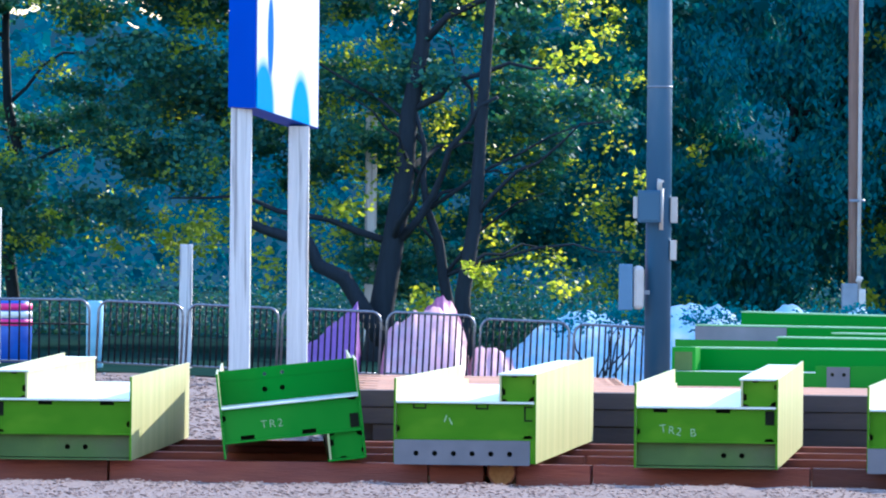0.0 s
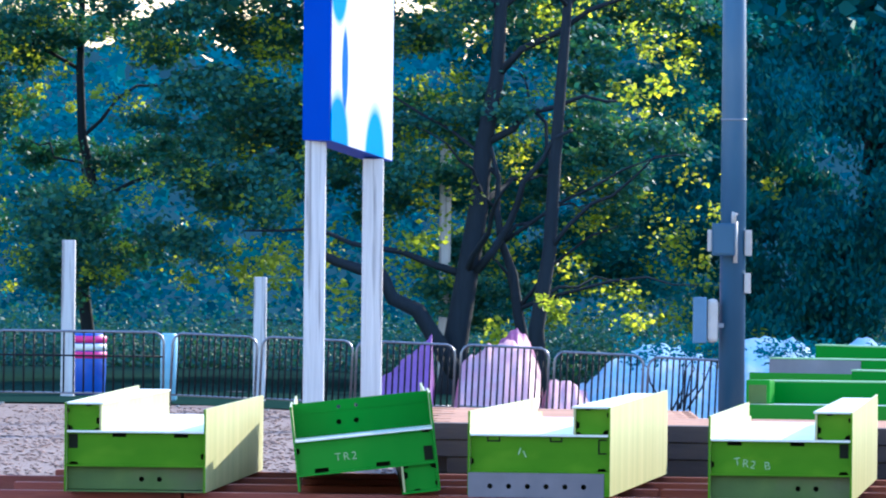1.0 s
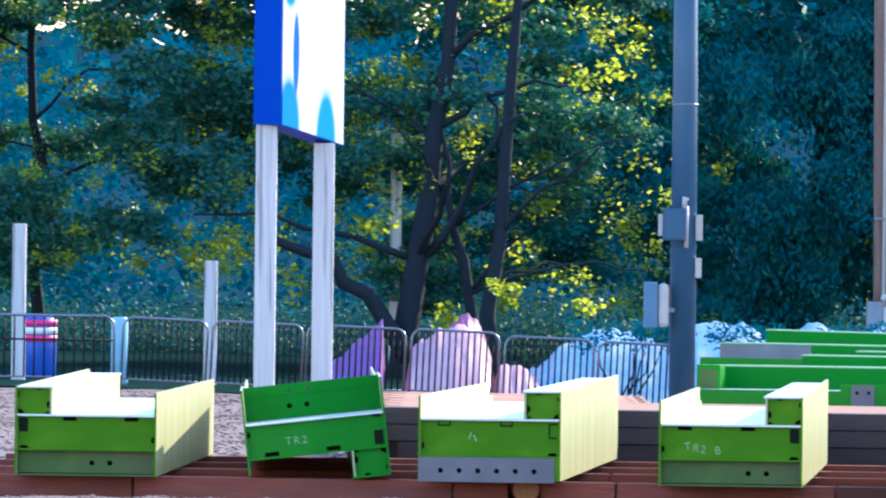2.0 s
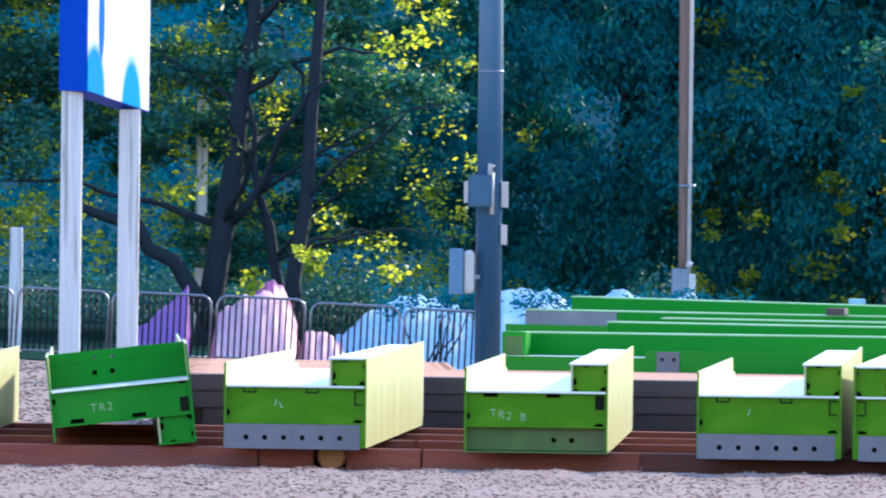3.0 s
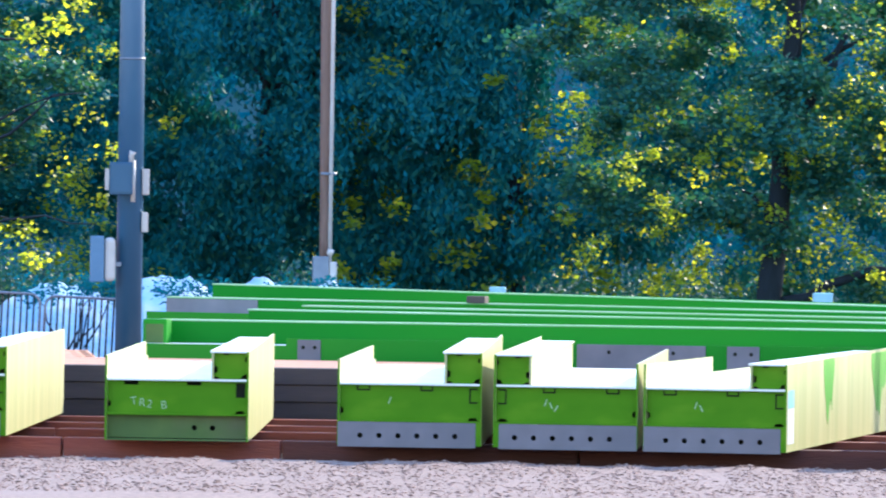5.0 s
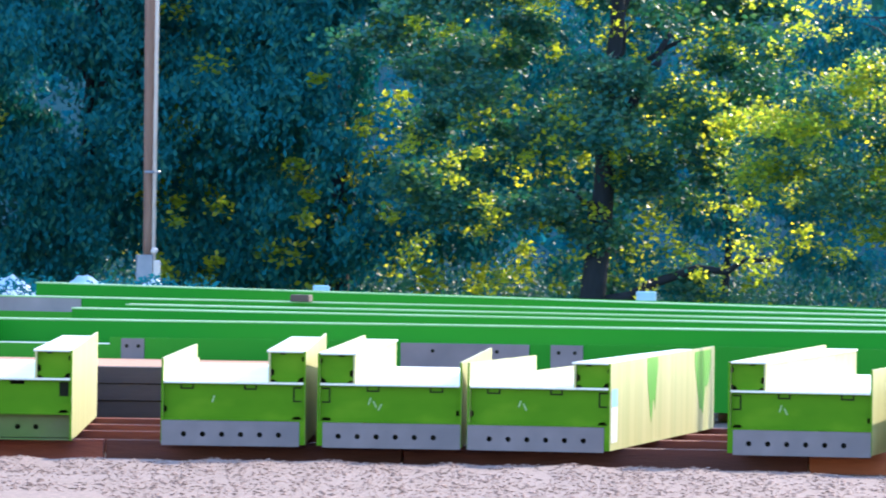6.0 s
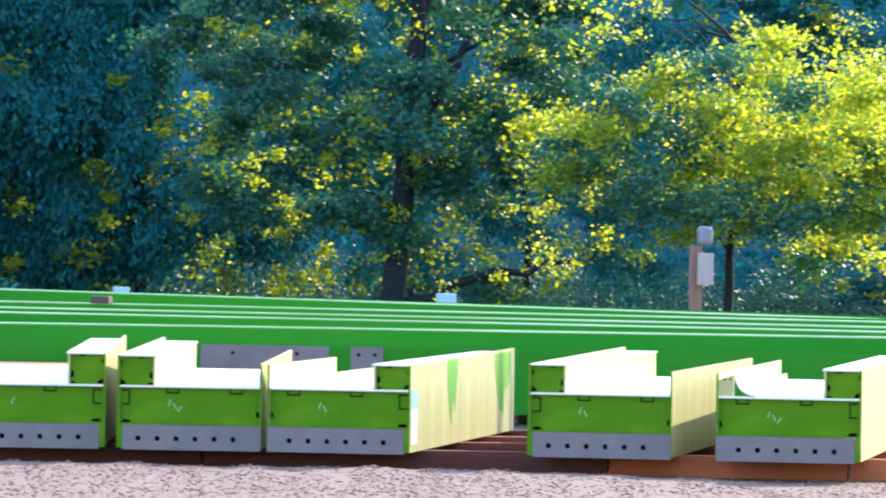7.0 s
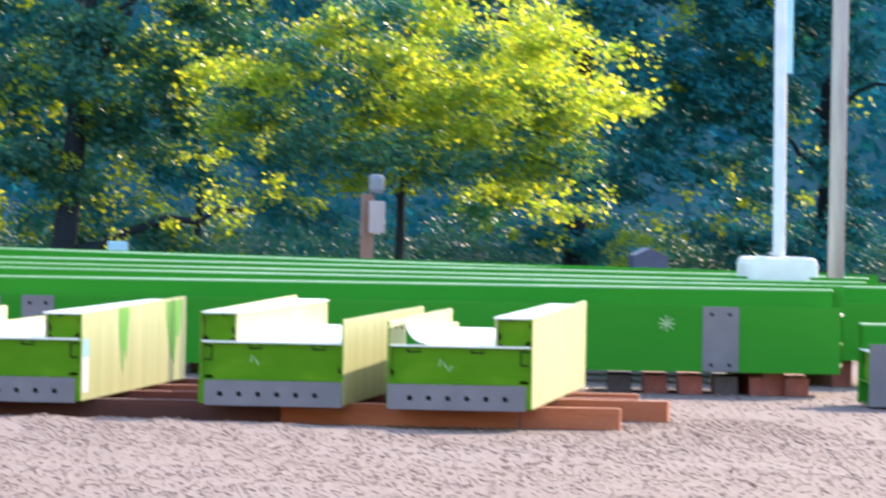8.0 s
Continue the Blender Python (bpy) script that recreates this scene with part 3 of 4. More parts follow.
# ---- long girders lying across ----
def long_girder(x, y, z, slope, length, label, tilt=0.0, flange_from=0.0, plates=(), end_grey=0.0, drop=0.0):
    """x, y: where the camera-side corner of its left end stands."""
    turn = -90 - slope
    m = pose(x, y, z, 0, 0, turn) @ pose(-W, 0, 0, -tilt)
    g = girder(m, label, length=length, box_right=False, lower="dark", paint=MIDGREEN, face=GREEN, web=DEEP, top=SUNTOP, drop=drop, flange_from=flange_from, hf=0.55)
    for a, b, z0, z1 in plates:
        p = bmesh.new()
        box(p, W + 0.002, W + 0.014, a, b, z0, z1, 0.003)
        part("splice_plate", p, GREY, g, "grey primed splice plate")
        # black discs paint the shade of bolt holes
        for c in (a + 0.25 * (b - a), b - 0.25 * (b - a)):
            part("bolt_hole", round_part([(W + 0.012, c, z1 - 0.07), (W + 0.017, c, z1 - 0.07)], [0.018, 0.018]), BLACKED, g)
            part("bolt_hole", round_part([(W + 0.012, c, z0 + 0.06), (W + 0.017, c, z0 + 0.06)], [0.018, 0.018]), BLACKED, g)
    if end_grey:
        part("end_splice", solid(BOXW + 0.002, BOXW + 0.014, 0.0, end_grey, HD + 0.01, HG - 0.02), GREY, g, "grey primed splice plate")
    for s in (0.04, 0.5, 0.94):
        c = m @ Vector((W / 2, s * length, 0))
        if c.z > 0.05:
            timber(c.x - 0.06, c.y + 0.48, c.x + 0.06, c.y - 0.46, 0.0, 0.2, c.z - 0.004, "bearers under the long girders", "dark brown timber bearer under a long girder")
    return g


first = long_girder(2.08, 59.3, 0.235, 16.0, 13.1, "long deep green track girder with grey splice plates, on bearers", tilt=-0.14, drop=0.055, flange_from=1.45,
                    plates=((1.56, 1.78, -0.05, 0.54), (4.2, 5.4, -0.05, 0.54), (5.6, 5.9, -0.05, 0.54), (11.85, 12.18, -0.05, 0.54)))
for turn in (0, 40, 90, 140):
    stroke = part("chalk_stroke", solid(-0.0012, 0.0012, -0.075, 0.075, -0.007, 0.007), CHALK, first, "white chalk star stroke")
    stroke.matrix_basis = pose(W + 0.0035 + 0.0001 * turn / 10, 11.52, 0.38, turn)
part("end_box", solid(W - 0.62, W - 0.42, -0.03, 0.2, 0.35, HG + 0.006, 0.006), MIDGREEN, first, "hollow end box")
# darker sheet paints the shade inside the hollow end
part("end_opening", solid(W - 0.423, W - 0.416, 0.0, 0.17, 0.38, HG - 0.04), OLIVE, first)
long_girder(3.10, 62.2, 0.30, 16.0, 13.5, "long deep green track girder behind another, on bearers", tilt=0.2)
long_girder(3.75, 60.8 + 3.2, 0.32, 16.0, 13.0, "long deep green track girder with a pale sunlit top edge", tilt=0.22)
long_girder(2.45, 66.6, 0.36, 17.0, 14.5, "long deep green track girder with a grey primed end", tilt=0.25, end_grey=1.0)
long_girder(3.12, 71.3, 0.455, 19.0, 15.5, "long deep green track girder at the back of the row", tilt=0.85)
# a plain block stands in for the end of another girder
block = tagged(part("wooden_block", solid(-0.1, 0.1, -0.1, 0.1, 0, 0.075, 0.008), STACKWOOD), "small dark block standing in for a girder end, on a long girder", "block")
block.matrix_basis = pose(5.92, 66.35, 1.045, 0, 0, -17)
# one more beside the end of the row
last = long_girder(14.2, 52.9, 0.02, 10.0, 6.0, "green track girder with a broad grey splice plate, on gravel", plates=((0.0, 1.6, 0.0, 0.54),))
# bearers that stick out under the row's end
for k in range(6):
    timber(13.05 + 0.31 * k, 57.6 - 0.09 * k, 12.78 + 0.31 * k, 56.36 - 0.09 * k, 0.0, 0.22, 0.17, "bearers under the long girders", "dark brown timber bearer under a long girder", TIMBER if k % 3 else STACKWOOD)
timber(10.3, 49.9, 11.62, 49.45, 0.0, wood=ORANGEWOOD)
timber(9.9, 51.6, 11.75, 51.1, 0.0, wood=ORANGEWOOD)


# ---- crowd barriers ----
def barrier(w, h=1.05, gap=0.0875, middle=False):
    b = thing("crowd_barrier", pose(0, 0, 0), "black tubular steel crowd barrier with upright bars", "barrier", "crowd barriers")
    r, c = 0.019, 0.16
    pts = [(0, 0, 0.0), (0, 0, h - c)]
    for k in range(1, 6):
        a = math.pi / 2 * k / 6
        pts.append((c - c * math.cos(a), 0, h - c + c * math.sin(a)))
    pts += [(w - x, y, z) for x, y, z in pts[::-1]]
    part("frame", round_part(pts, [r] * len(pts), 8), BLACKPAINT, b)
    part("bottom_rail", round_part([(0, 0, 0.17), (w, 0, 0.17)], [0.014] * 2, 8), BLACKPAINT, b)
    if middle:
        part("middle_rail", round_part([(0.02, 0, 0.70), (w - 0.02, 0, 0.70)], [0.013] * 2, 8), BLACKBAR, b)
    n = round(w / gap)
    for k in range(1, n):
        x = w * k / n
        drop = max(0.0, c - x, x - (w - c))
        top = h - c + math.sqrt(max(c * c - drop * drop, 0)) if drop else h
        part("bar", round_part([(x, 0, 0.17), (x, 0, top - 0.01)], [0.0145] * 2, 6), BLACKBAR, b)
    for x in (0.12, w - 0.12):
        part("foot", solid(x - 0.02, x + 0.02, -0.3, 0.3, 0.0, 0.02), BLACKPAINT, b)
    return b


BARRIERS = [(-7.43, -5.02, 1.035), (-4.92, -3.72, 1.02), (-3.65, -2.36, 0.98), (-2.30, -0.90, 0.94), (-0.82, 0.43, 0.90), (0.51, 1.77, 0.815), (1.84, 3.08, 0.75)]
for xa, xb, top in BARRIERS:
    b = barrier(xb - xa, gap=0.145, middle=True) if xa < -7 else barrier(xb - xa)
    lean = math.degrees(math.atan2(0.05 if xa > -4.95 else 0.01, xb - xa))
    b.matrix_basis = pose(xa, 90.0, top - 1.05 + 0.02, 0, lean, random.uniform(-1.5, 1.5))


# ---- sign on two posts ----
sign = thing("roadside_sign", pose(-2.06, 76.0, 0.0), "tall blue and white sign cabinet on two white wooden posts", "sign")
for x, y in ((-0.37, 0.0), (0.30, 0.9)):
    p = solid(x - 0.125, x + 0.125, y - 0.125, y + 0.125, -0.3, 3.52 if y == 0 else 3.3, 0.012)
    part("post", p, WHITEWOOD, sign, "white painted cracked wooden post")
# the cabinet stands corner-on: a narrow blue end and a broad white face that recedes
corner, left, right = Vector((-0.205, -0.30, 0)), Vector((-0.53, -0.12, 0)), Vector((0.53, 1.05, 0))
back = left + right - corner
cab = bmesh.new()
ring = [(left, 3.50), (corner, 3.49), (right, 3.27), (back, 3.28)]
low_ring = [cab.verts.new((v.x, v.y, z)) for v, z in ring]
top_ring = [cab.verts.new((v.x, v.y, 6.7)) for v, z in ring]
cab.faces.new(low_ring), cab.faces.new(top_ring)
for k in range(4):
    cab.faces.new((low_ring[k], low_ring[(k + 1) % 4], top_ring[(k + 1) % 4], top_ring[k]))
bmesh.ops.recalc_face_normals(cab, faces=cab.faces)
part("cabinet", cab, SIGNBLUE, sign, "blue sheet metal cabinet")


def on_face(u0, u1, z0, z1, lift):
    """A thin sheet on the broad face, u from the corner."""
    d = (right - corner)
    n = Vector((d.y, -d.x, 0)).normalized()
    bm = bmesh.new()
    vs = [corner + d * u + n * w + Vector((0, 0, z)) for w in (0.0005, lift) for u, z in ((u0, z0 - 0.22 * u0), (u1, z0 - 0.22 * u1), (u1, z1), (u0, z1))]
    vv = [bm.verts.new(v) for v in vs]
    for q in ((0, 1, 2, 3), (4, 5, 6, 7), (0, 1, 5, 4), (1, 2, 6, 5), (2, 3, 7, 6), (3, 0, 4, 7)):
        bm.faces.new([vv[i] for i in q])
    bmesh.ops.recalc_face_normals(bm, faces=bm.faces)
    return bm


def sign_print():
    """White print with soft blue shapes that run up from its lower edge."""
    m = bpy.data.materials.new("printed_sign_face")
    m.use_nodes = True
    nt = m.node_tree
    tc = nt.nodes.new("ShaderNodeTexCoord")
    colour = None
    for (x, z), (rx, rz), tint in (((-0.11, 3.45), (0.14, 0.68), (0.0, 0.27, 0.66)), ((-0.03, 4.35), (0.04, 0.55), (0.0, 0.14, 0.55)), ((0.32, 3.20), (0.13, 0.80), (0.0, 0.30, 0.70)), ((-0.10, 5.3), (0.10, 0.45), (0.0, 0.30, 0.66))):
        mp = nt.nodes.new("ShaderNodeMapping")
        mp.inputs["Location"].default_value = (-x / rx, 0, -z / rz)
        mp.inputs["Scale"].default_value = (1 / rx, 0, 1 / rz)
        g = nt.nodes.new("ShaderNodeTexGradient")
        g.gradient_type = "SPHERICAL"
        q = nt.nodes.new("ShaderNodeMapRange")
        q.inputs["From Max"].default_value = 0.22
        mx = nt.nodes.new("ShaderNodeMix")
        mx.data_type = "RGBA"
        mx.inputs[6].default_value, mx.inputs[7].default_value = (0.82, 0.85, 0.87, 1), (*tint, 1)
        nt.links.new(tc.outputs["Object"], mp.inputs["Vector"])
        nt.links.new(mp.outputs["Vector"], g.inputs["Vector"])
        nt.links.new(g.outputs["Fac"], q.inputs["Value"])
        nt.links.new(q.outputs["Result"], mx.inputs[0])
        if colour:
            nt.links.new(colour, mx.inputs[6])
        colour = mx.outputs[2]
    nt.links.new(colour, nt.nodes["Principled BSDF"].inputs["Base Color"])
    nt.nodes["Principled BSDF"].inputs["Roughness"].default_value = 0.6
    nt.nodes["Principled BSDF"].inputs["Specular IOR Level"].default_value = 0.08
    return m


part("face_panel", on_face(0.02, 0.98, 3.50, 6.6, 0.012), sign_print(), sign, "white printed face panel")
# ---- posts and poles behind the fence ----
for x, y, z1, w in ((-6.8, 96, 2.37, 0.2), (-3.89, 96, 1.84, 0.19), (-1.27, 111, 4.2, 0.2)):
    q = tagged(part("wooden_post", solid(-w / 2, w / 2, -w / 2, w / 2, -0.5, z1, 0.012), WHITEWOOD), "weathered white wooden post behind the barriers", "post", "white posts")
    q.matrix_basis = pose(x, y, 0)

pole = thing("light_pole", pose(3.0, 88.3, float(ground_z(3.0, 88.3))), "thick grey steel pole with electrical boxes strapped to it", "pole")
part("shaft", round_part([(0, 0, -0.2), (0, 0, 4.4), (-0.04, 0, 11)], [0.185, 0.175, 0.13], 24), STEELPOLE, pole)
part("band", round_part([(0, 0, 4.38), (0, 0, 4.41)], [0.181, 0.181], 24), BOXGREY, pole)
jb = part("junction_box", solid(-0.30, 0.02, -0.36, -0.16, 2.50, 2.95, 0.012), STEELPOLE, pole, "blue-grey metal junction box")
part("box_door", solid(-0.27, -0.01, -0.375, -0.362, 2.53, 2.92, 0.004), STEELPOLE, jb)
part("hinge_plate", solid(-0.36, -0.302, -0.30, -0.2, 2.56, 2.86, 0.006), IVORY, jb)
part("conduit", round_part([(-0.0, -0.27, 2.9), (0.0, -0.27, 3.05), (0.02, -0.27, 3.10)], [0.035, 0.035, 0.05], 10), IVORY, pole)
part("conduit", round_part([(0.03, -0.24, 2.4), (0.03, -0.24, 2.98)], [0.03, 0.03], 10), IVORY, pole)
part("side_box", solid(0.16, 0.26, -0.12, 0.05, 2.5, 2.86, 0.012), IVORY, pole, "ivory side box")
part("side_box", solid(0.16, 0.25, -0.12, 0.02, 1.98, 2.26, 0.012), IVORY, pole, "ivory side box")
fl = part("transformer_box", solid(-0.55, -0.36, -0.3, -0.05, 1.28, 1.92, 0.015), BLUEBOX, pole, "pale grey hanging cabinet")
part("cover", solid(-0.358, -0.20, -0.28, -0.06, 1.29, 1.90, 0.06), IVORY, fl, "rounded ivory cover")
part("mounting_arm", solid(-0.22, -0.12, -0.2, -0.1, 1.5, 1.56), BOXGREY, pole)

pole = thing("utility_pole", pose(6.16, 95, float(ground_z(6, 95))), "slim brown utility pole with a grey meter box", "pole")
part("shaft", round_part([(0.03, 0, -0.2), (-0.02, 0, 5.4), (-0.06, 0, 10)], [0.095, 0.088, 0.075], 14), BROWNWOOD, pole)
mb = part("meter_box", solid(-0.19, 0.05, -0.28, -0.11, 1.25, 1.70, 0.015), BOXGREY, pole, "grey meter box")
part("meter_side", solid(0.055, 0.17, -0.26, -0.1, 1.2, 1.62, 0.02), IVORY, mb)
part("conduit", round_part([(0.07, -0.12, 1.6), (0.07, -0.12, 5.5), (0.05, -0.11, 9)], [0.03, 0.03, 0.03], 10), IVORY, pole)
part("collar", round_part([(0.04, -0.03, 2.92), (0.04, -0.03, 2.96)], [0.125, 0.125], 12), BOXGREY, pole)
part("weatherhead", round_part([(0.06, -0.14, 1.72), (0.09, -0.16, 1.8)], [0.045, 0.05], 10), IVORY, pole)

# posts of the right-hand end
pole = thing("flag_pole", pose(15.66, 62.0, 0.0), "white steel pole with a banner on a rounded white base", "pole")
part("base", solid(-0.345, 0.355, -0.35, 0.35, 0.0, 1.20, 0.07), WHITEPLASTIC, pole, "rounded white concrete base")
part("shaft", round_part([(0, 0, 1.2), (0.02, 0, 1.25), (-0.04, 0, 7.5)], [0.09, 0.062, 0.062], 16), WHITEPLASTIC, pole)
part("banner", solid(0.02, 0.12, -0.02, 0.0, 3.05, 5.5, 0.004), CYANTARP, pole, "white and light blue narrow banner")
gp = tagged(part("wooden_pole", round_part([(0.02, 0, -0.2), (0.02, 0, 4), (0, 0, 8)], [0.083, 0.08, 0.07], 14), GREYWOOD), "weathered grey wooden pole", "pole")
gp.matrix_basis = pose(16.36, 62.4, 0.0)
bp = thing("bird_box_post", pose(14.78, 80.0, 0.0), "brown wooden post with a box and a pale lamp head", "post")
part("post", solid(-0.075, 0.07, -0.07, 0.07, -0.3, 1.72, 0.01), BROWNWOOD, bp)
part("box", solid(0.0, 0.19, -0.22, -0.075, 1.22, 1.63, 0.012), GREYWOOD, bp, "weathered wooden box")
part("lamp_head", solid(0.01, 0.19, -0.16, 0.06, 1.735, 1.97, 0.05), BOXGREY, bp, "pale rounded lamp head")
for x, y, z1, w in ((7.39, 80, 1.08, 0.2), (11.55, 80, 1.06, 0.24)):
    u = tagged(part("utility_marker", solid(-w / 2, w / 2, -0.08, 0.08, -0.05, z1, 0.015), CYANBOX), "light blue plastic utility marker box", "marker", "utility markers")
    u.matrix_basis = pose(x, y, 0)
mail = thing("mailbox", pose(20.8, 90.0, float(ground_z(20.8, 90))), "dark gabled box on a post", "mailbox")
part("body", prism([(-0.25, 1.02), (0.25, 1.02), (0.25, 1.2), (-0.02, 1.33), (-0.25, 1.22)], 0.4, "y", -0.2), DARKBLUE, mail)
part("post", solid(-0.06, 0.06, -0.06, 0.06, -0.2, 1.02), BROWNWOOD, mail)

# ---- covered piles and a barrel behind the barriers ----
def draped(name, x, y, spots, z_low, mat, label):
    """A tarpaulin over a pile: a ridge given by (x, height), sloping off before and behind."""
    bm = bmesh.new()
    n, rows = 90, []
    xs = [s[0] for s in spots]
    for j, (dy, k) in enumerate(((-2.7, 0.0), (-2.3, 0.2), (-1.8, 0.42), (-1.2, 0.66), (-0.6, 0.86), (0.0, 1.0), (0.4, 0.85), (0.9, 0.0))):
        row = []
        for i in range(n + 1):
            u = xs[0] + (xs[-1] - xs[0]) * i / n
            top = float(np.interp(u, xs, [s[1] for s in spots]))
            w = (0.10 * noise.noise(Vector((u * 4, dy * 4, x))) + 0.07 * noise.noise(Vector((u * 11, dy * 7, x)))) * k
            row.append(bm.verts.new((u, dy + 0.05 * noise.noise(Vector((u * 5, dy, 3))), z_low + (top - z_low) * k + w)))
        rows.append(row)
    for a, b in zip(rows, rows[1:]):
        for i in range(n):
            bm.faces.new((a[i], a[i + 1], b[i + 1], b[i])).smooth = True
    ob = tagged(part(name, bm, mat), label, "tarpaulin")
    ob.matrix_basis = pose(0, y, 0)
    return ob


draped("tarpaulin", 1, 93.6, ((-2.1, 0.2), (-1.94, 0.45), (-1.6, 0.66), (-1.25, 1.02), (-1.2, 0.1)), -0.2, PURPLE, "purple tarpaulin over a sloping pile")
draped("tarpaulin", 2, 93.5, ((-0.92, 0.0), (-0.82, 0.60), (-0.45, 0.84), (-0.11, 0.92), (0.2, 0.84), (0.36, 0.5), (0.42, 0.0)), -0.25, PINK, "pink tarpaulin over a peaked pile")
draped("tarpaulin", 4, 94.3, ((-0.45, 0.6), (-0.25, 0.90), (-0.08, 1.10), (0.02, 1.12), (0.2, 0.95), (0.32, 0.6)), -0.1, MAGENTA, "magenta tarpaulin bunched at a peak")
draped("tarpaulin", 5, 92.9, ((0.40, 0.05), (0.5, 0.42), (0.8, 0.36), (1.05, 0.2), (1.3, 0.0)), -0.3, PINK, "pale pink sheet over a low hump")
draped("tarpaulin", 3, 93.7, ((0.7, 0.0), (0.95, 0.30), (1.45, 0.66), (1.95, 0.92), (2.5, 0.85), (3.1, 0.62), (3.3, 1.0), (3.7, 1.04), (4.1, 0.98), (4.6, 0.8), (5.0, 1.0), (5.3, 1.02), (5.7, 0.8), (6.2, 1.0), (6.6, 0.7), (6.9, 0.3)), -0.35, CYANTARP, "light blue and white tarpaulin over a long pile")
barrel = thing("barrel", pose(-6.58, 97.0, 0.0), "blue plastic barrel with red and white bands", "barrel")
part("body", round_part([(0, 0, 0), (0, 0, 0.05), (0, 0, 0.45), (0, 0, 0.9), (0, 0, 0.95)], [0.26, 0.285, 0.30, 0.285, 0.25], 20), BARRELBLUE, barrel)
for z, mat in ((0.86, RED), (0.74, SIGNWHITE), (0.62, RED)):
    part("band", round_part([(0, 0, z - 0.05), (0, 0, z + 0.05)], [0.304, 0.304], 20), mat, barrel)
cy = tagged(part("plastic_drum", round_part([(0, 0, 0), (0, 0, 0.04), (0, 0, 0.96), (0, 0, 1.0)], [0.10, 0.125, 0.125, 0.10], 14), CYANBOX), "slim light blue plastic drum behind the barriers", "drum")
cy.matrix_basis = pose(-5.1, 93, 0)


# ---- trees ----
def leaf_cloud(rng, centres, spread, per, size, flat=0.75, droop=0.0, even=0.0):
    n = len(centres) * per
    c = np.repeat(centres, per, 0)
    sp = np.repeat(np.asarray(spread), per)[:, None] if np.ndim(spread) else spread
    d = rng.normal(size=(n, 3)) * np.array([1, 1, flat]) * sp
    if droop:
        d[:, 2] -= droop * rng.random(n) * np.abs(rng.normal(size=n))
    p = c + d
    a = rng.normal(size=(n, 3))
    a[:, 2] *= 0.5
    if droop:
        a[:, 2] -= 1.6
    a /= np.linalg.norm(a, axis=1, keepdims=True)
    face = rng.normal(size=(n, 3)) + (np.array([0.2, -0.9, 0.9]) * even if even else 0.0)
    b = np.cross(a, face)
    b /= np.linalg.norm(b, axis=1, keepdims=True)
    nrm = np.cross(a, b)
    s = (size * rng.uniform(0.6, 1.35, n))[:, None]
    w = 0.34 if not droop else 0.2
    return np.stack([p - a * s * 0.5, p + b * s * w + nrm * s * 0.1, p + a * s * 0.5, p - b * s * w + nrm * s * 0.1], 1)


def limb(rng, start, end, bend=0.4, n=7):
    s, e = np.asarray(start, float), np.asarray(end, float)
    pts = []
    for k in range(n):
        u = k / (n - 1)
        p = s + (e - s) * u + np.array([0, 0, bend * math.sin(math.pi * u)])
        pts.append(p + rng.normal(size=3) * 0.06 * (0 < k < n - 1))
    return pts


